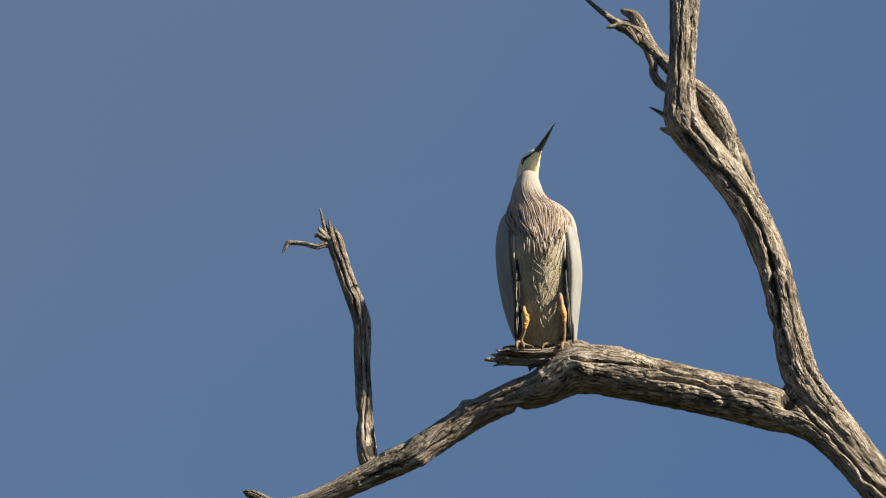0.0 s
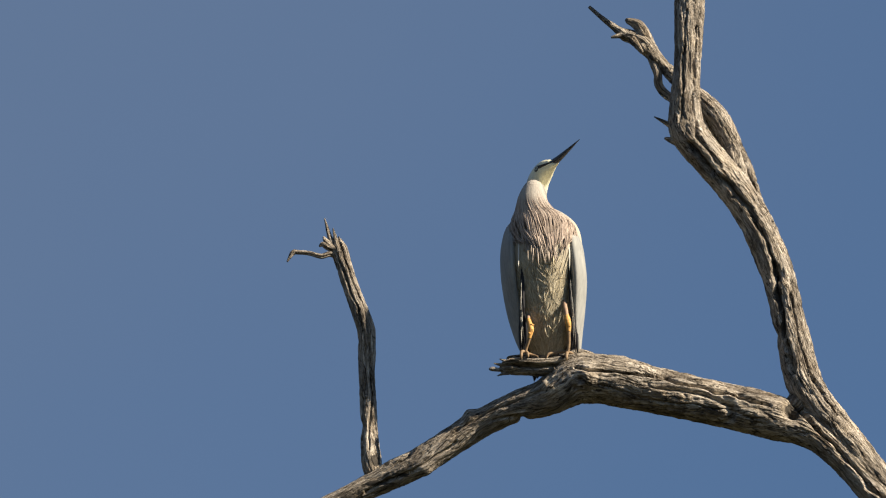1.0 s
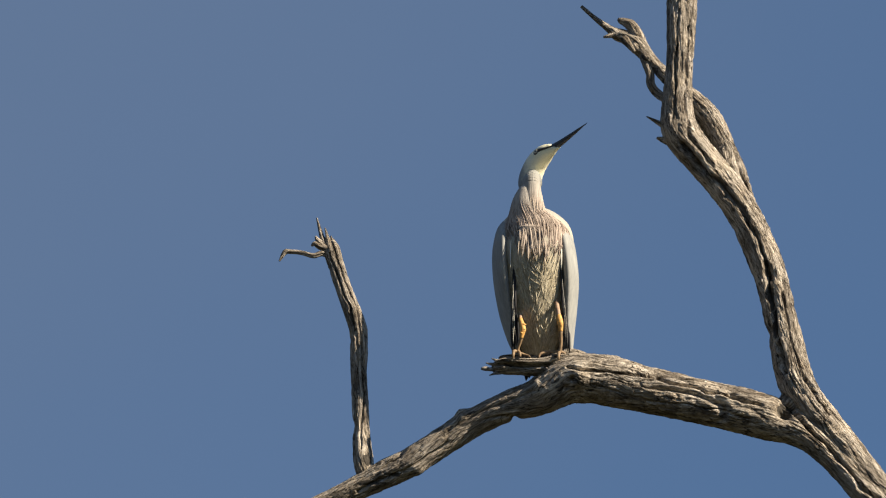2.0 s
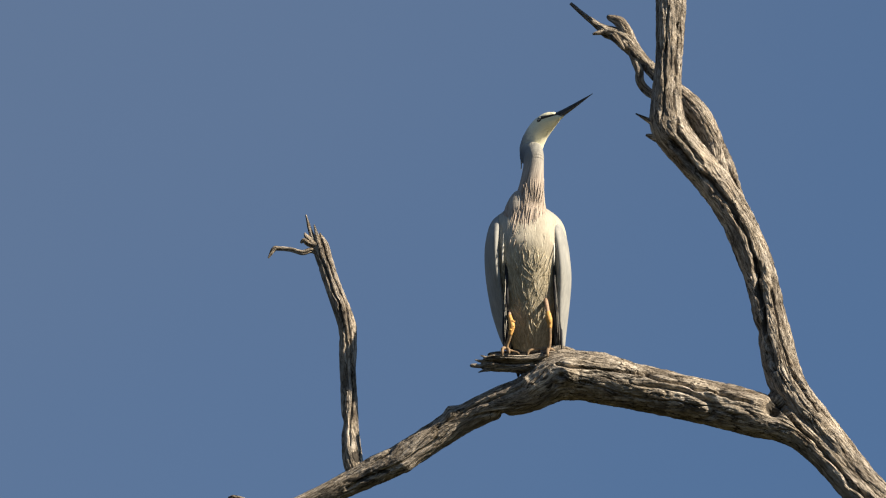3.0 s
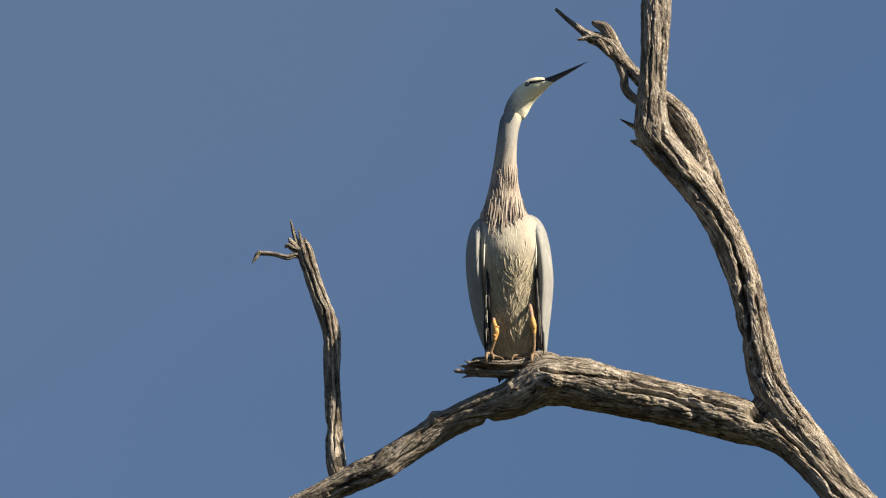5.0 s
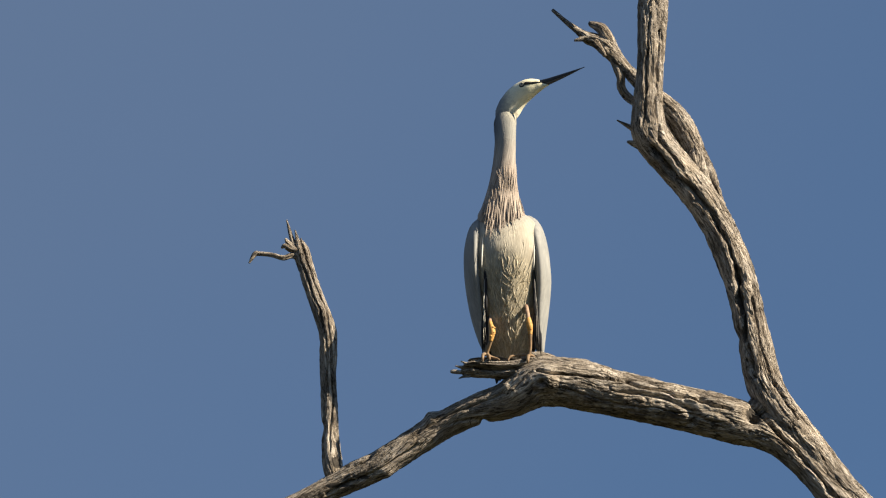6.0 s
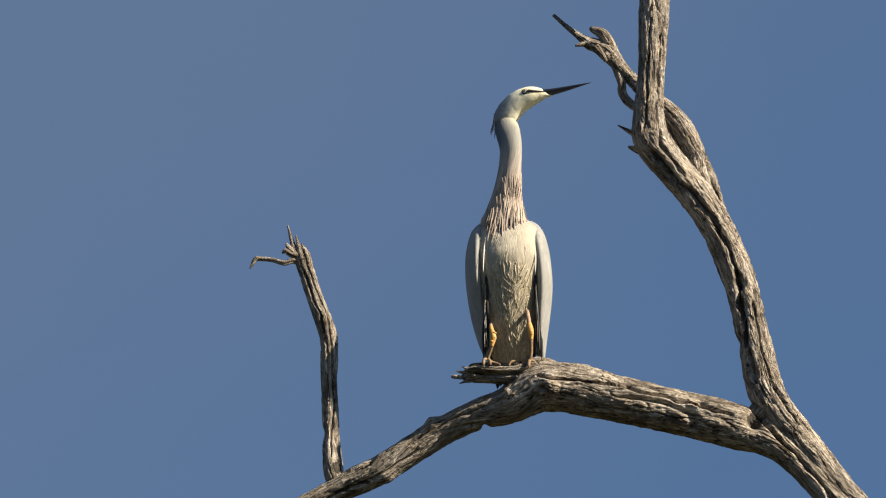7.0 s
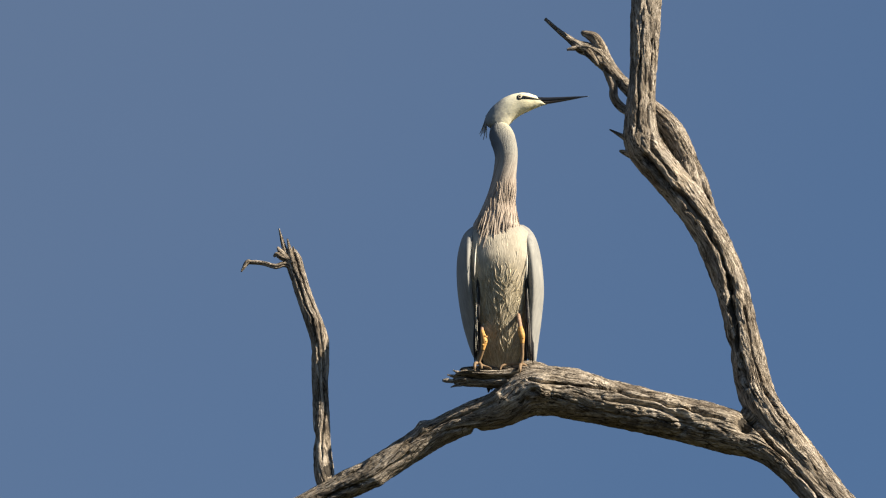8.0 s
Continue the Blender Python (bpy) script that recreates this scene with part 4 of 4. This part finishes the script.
BODY_RINGS = [
    (350, 950, 8, 16, 8, 0), (358, 950, 28, 13, 26, 0), (368, 951, 45, 8, 36, 0), (383, 953, 59, 2, 46, 0), (404, 955, 65, -4, 53, 0), (435, 956, 66, -9, 57, 0),
    (470, 956, 60, -6, 54, 0), (510, 956, 53, 0, 48, 0), (550, 957, 47, 9, 42, 0), (582, 958, 41, 18, 35, 0), (606, 959, 33, 28, 29, 0), (628, 959, 18, 34, 18, 0), (640, 959, 5, 36, 6, 0),
]
def heron_wing(bird, side):
    if side > 0:
        rings = [(369, 988, 6, 15, 9, 0), (377, 994, 11, 12, 19, -2), (390, 1000, 14, 7, 31, -5), (410, 1006, 15, 0, 44, -6), (436, 1011, 15, -2, 52, -6), (480, 1015, 15, 2, 54, -5),
                 (530, 1013.5, 13.5, 14, 48, -4), (568, 1012, 11, 20, 42, -3), (596, 1012, 8.5, 26, 34, -2), (612, 1014, 5, 34, 20, 0), (620, 1015, 2, 38, 8, 0)]
    else:
        rings = [(369, 916, 6, 15, 9, 0), (377, 909, 11, 12, 19, 2), (390, 900, 13.5, 9, 31, 5), (410, 894, 13.5, 4, 44, 6), (436, 891, 13, 2, 52, 6), (480, 893, 12.5, 6, 54, 5),
                 (530, 901, 12.5, 17, 48, 4), (566, 909, 10.5, 22, 42, 3), (594, 917, 8, 26, 34, 2), (610, 923, 5, 34, 20, 0), (618, 926, 2, 38, 8, 0)]
    wing = part("wing", loft("wing", rings, WING, 56, 0.003, 0.003, 5), bird, "folded pale blue-grey wing")
    MOVES.append((wing, "wing", side))
    s = side
    inner = 996 if s > 0 else 913
    # black flight feathers in the slit between wing and belly, two with pale shafts
    for n, (x0, y0, d0, x1, y1, d1) in enumerate([(998, 436, -46, 1002, 540, -34), (1000, 470, -44, 1006, 596, -12), (1003, 500, -40, 1010, 606, -4), (1000, 540, -30, 1003, 604, -8), (1008, 530, -30, 1014, 612, 4),
                                                   (998, 520, 0, 1001, 614, 22), (992, 530, 6, 994, 612, 26)]):
        a, b = [local(x if s > 0 else 1909 - x + 18 * (y - 392) / 215, y, d) for x, y, d in ((x0, y0, d0), (x1, y1, d1))]
        f = part("flight_feather", blade("flight_feather", (b - a).length, 0.0075 if n < 5 else 0.016, FLIGHT, 0.02, 9, 0.4), wing, "slate-black flight feather")
        f.matrix_basis = upright(a, a - b) @ pose(0, 0, 0, 0, 0, 30 * s)
        if n in (1, 2):
            q = part("feather_shaft", blade("feather_shaft", (b - a).length * 0.8, 0.0009, EDGE, 0.02, 9, 0.4), wing, "thin pale feather shaft")
            q.matrix_basis = upright(a + Vector((0.0012 * s, -0.0022, -0.01)), a - b) @ pose(0, 0, 0, 0, 0, 30 * s)
    # pale leading edge
    a, b = local(inner + s * 1, 396, -44), local(inner + s * 3, 462, -54)
    f = part("leading_edge", blade("leading_edge", (b - a).length, 0.0030, EDGE, 0.06, 9, 0.4), wing, "white feathered leading edge")
    f.matrix_basis = upright(a, a - b) @ pose(0, 0, 0, 0, 0, 20 * s)


def heron_leg(bird, side):
    if side < 0:
        thigh = [(927, 538, -16, 2.6), (927, 546, -30, 3.0), (928, 556, -40, 3.4)]
        bones = [(927, 548, -37, 3.4), (929, 556, -41, 4.4), (931, 563, -42, 5.2), (931, 568, -42, 5.4), (930, 574, -41, 4.4), (928, 582, -39, 3.6)]
        shank = [(929, 578, -40, 3.7), (926.5, 588, -36, 3.2), (923, 598, -31, 3.0), (921, 608, -27, 3.2)]
        toes = [[(920, 605, -28, 3.2), (915, 606, -32, 3.0), (914, 613, -34, 2.6), (914, 618, -33, 1.2)],
                [(921, 605, -28, 3.0), (925, 607, -31, 2.8), (926, 612, -33, 2.4), (926, 616, -32, 1.2)],
                [(921, 606, -24, 2.4), (931, 610, -20, 2.0), (941, 613, -22, 1.7), (944, 616, -24, 1.0)]]
    else:
        thigh = [(986, 500, -2, 2.6), (990, 515, -27, 3.4), (993, 532, -42, 3.7), (995, 546, -44, 3.9)]
        bones = [(994, 538, -42.5, 3.6), (995, 544, -44, 4.5), (996, 550, -44.5, 5.6), (997, 556, -44, 5.4), (998, 563, -42, 4.2), (998, 570, -41, 3.6)]
        shank = [(998, 564, -42, 3.9), (998, 578, -38, 3.3), (998, 594, -32, 3.0), (996, 608, -28, 3.3)]
        toes = [[(996, 606, -28, 3.2), (994, 610, -32, 3.2), (994, 616, -34, 2.6), (994, 621, -33, 1.2)],
                [(996, 605, -26, 2.4), (984, 606, -24, 2.2), (971, 607, -24, 2.1), (962, 610, -26, 2.2), (959, 617, -28, 1.2)],
                [(996, 606, -24, 3.0), (1003, 608, -22, 2.6), (1008, 611, -22, 1.2)]]
    leg = part("leg", tube("leg", bones, SKIN, 18), bird, "yellow-orange scaly leg")
    part("thigh", tube("thigh", thigh, THIGH, 16), leg, "dull pinkish-tan thigh")
    part("shank", tube("shank", shank, TOES, 16), leg, "dull brownish shank")
    # wrinkled lumps of skin round the joint
    rng = random.Random(60 + side)
    x0, y0, d0 = (931, 566, -42) if side < 0 else (996, 552, -44)
    for k in range(9):
        x, y, d = x0 + rng.uniform(-4.5, 4.5), y0 + rng.uniform(-9, 8), d0 - rng.uniform(1.5, 4.5)
        part("skin_fold", tube("skin_fold", [(x - 2.2, y + rng.uniform(-1, 1), d + 1, 0.7), (x, y, d, rng.uniform(1.3, 2.0)), (x + 2.2, y + rng.uniform(-1, 1), d + 1, 0.7)], SKIN, 10), leg)
    for toe in toes:
        part("toe", tube("toe", toe, TOES, 12), leg)
    return leg


def heron():
    bird = new("heron")
    bird.location = FOOT
    tagged(bird, "slim white-faced grey heron standing on the dead limb", "bird")
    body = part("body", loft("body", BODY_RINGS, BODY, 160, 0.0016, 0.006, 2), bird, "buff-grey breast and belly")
    MOVES.append((body, "body", 0))
    heron_tufts(body)
    for k in range(3):
        a, b = local(946 + 4 * k, 585, 40 + 2 * k), local(937 + 6 * k, 658 - 5 * k, 58 + 2 * k)
        f = part("tail_feather", blade("tail_feather", (b - a).length, 0.012, FLIGHT, 0.02, 8, 0.2), body, "short slate tail feather")
        f.matrix_basis = upright(a, a - b)
    heron_wing(bird, -1)
    heron_wing(bird, 1)
    heron_leg(bird, -1)
    heron_leg(bird, 1)
    heron_mantle(bird)
    heron_neck(bird)
    heron_head(bird)
    return bird


def motions():
    times = sorted({r[0] for rows in (HEAD_ROWS, BEND, ROOT, SWAY) for r in rows})
    necks = {t: neck_poses(t) for t in times}
    for ob, kind, i in MOVES:
        if kind == "head":
            rows = [(t, head_pose(t)) for t in times]
        elif kind == "mantle":
            rows = []
            for t in sorted({r[0] for r in SWAY + DRAWN}):
                (dx, lean), (down, tip) = at_time(SWAY, t), at_time(DRAWN, t)
                rows.append((t, pose(dx / 1000, down * 0.0006, -down / 1000, 0, lean + tip, 0)))
        elif kind == "wing":
            rows = []
            for t in sorted({r[0] for r in SWAY + DRAWN}):
                (dx, lean), (down, _) = at_time(SWAY, t), at_time(DRAWN, t)
                rows.append((t, pose(dx / 1000 + i * 0.001 * down / 62, 0, 0.007 * down / 62, 0, lean, 0)))
        elif kind == "body":
            rows = []
            for t, dx, lean in SWAY:
                rows.append((t, pose(dx / 1000, 0, 0, 0, lean, 0)))
        else:
            rows = [(t, necks[t][i]) for t in times]
        walk(ob, rows)


ground()
dead_tree()
heron()
motions()
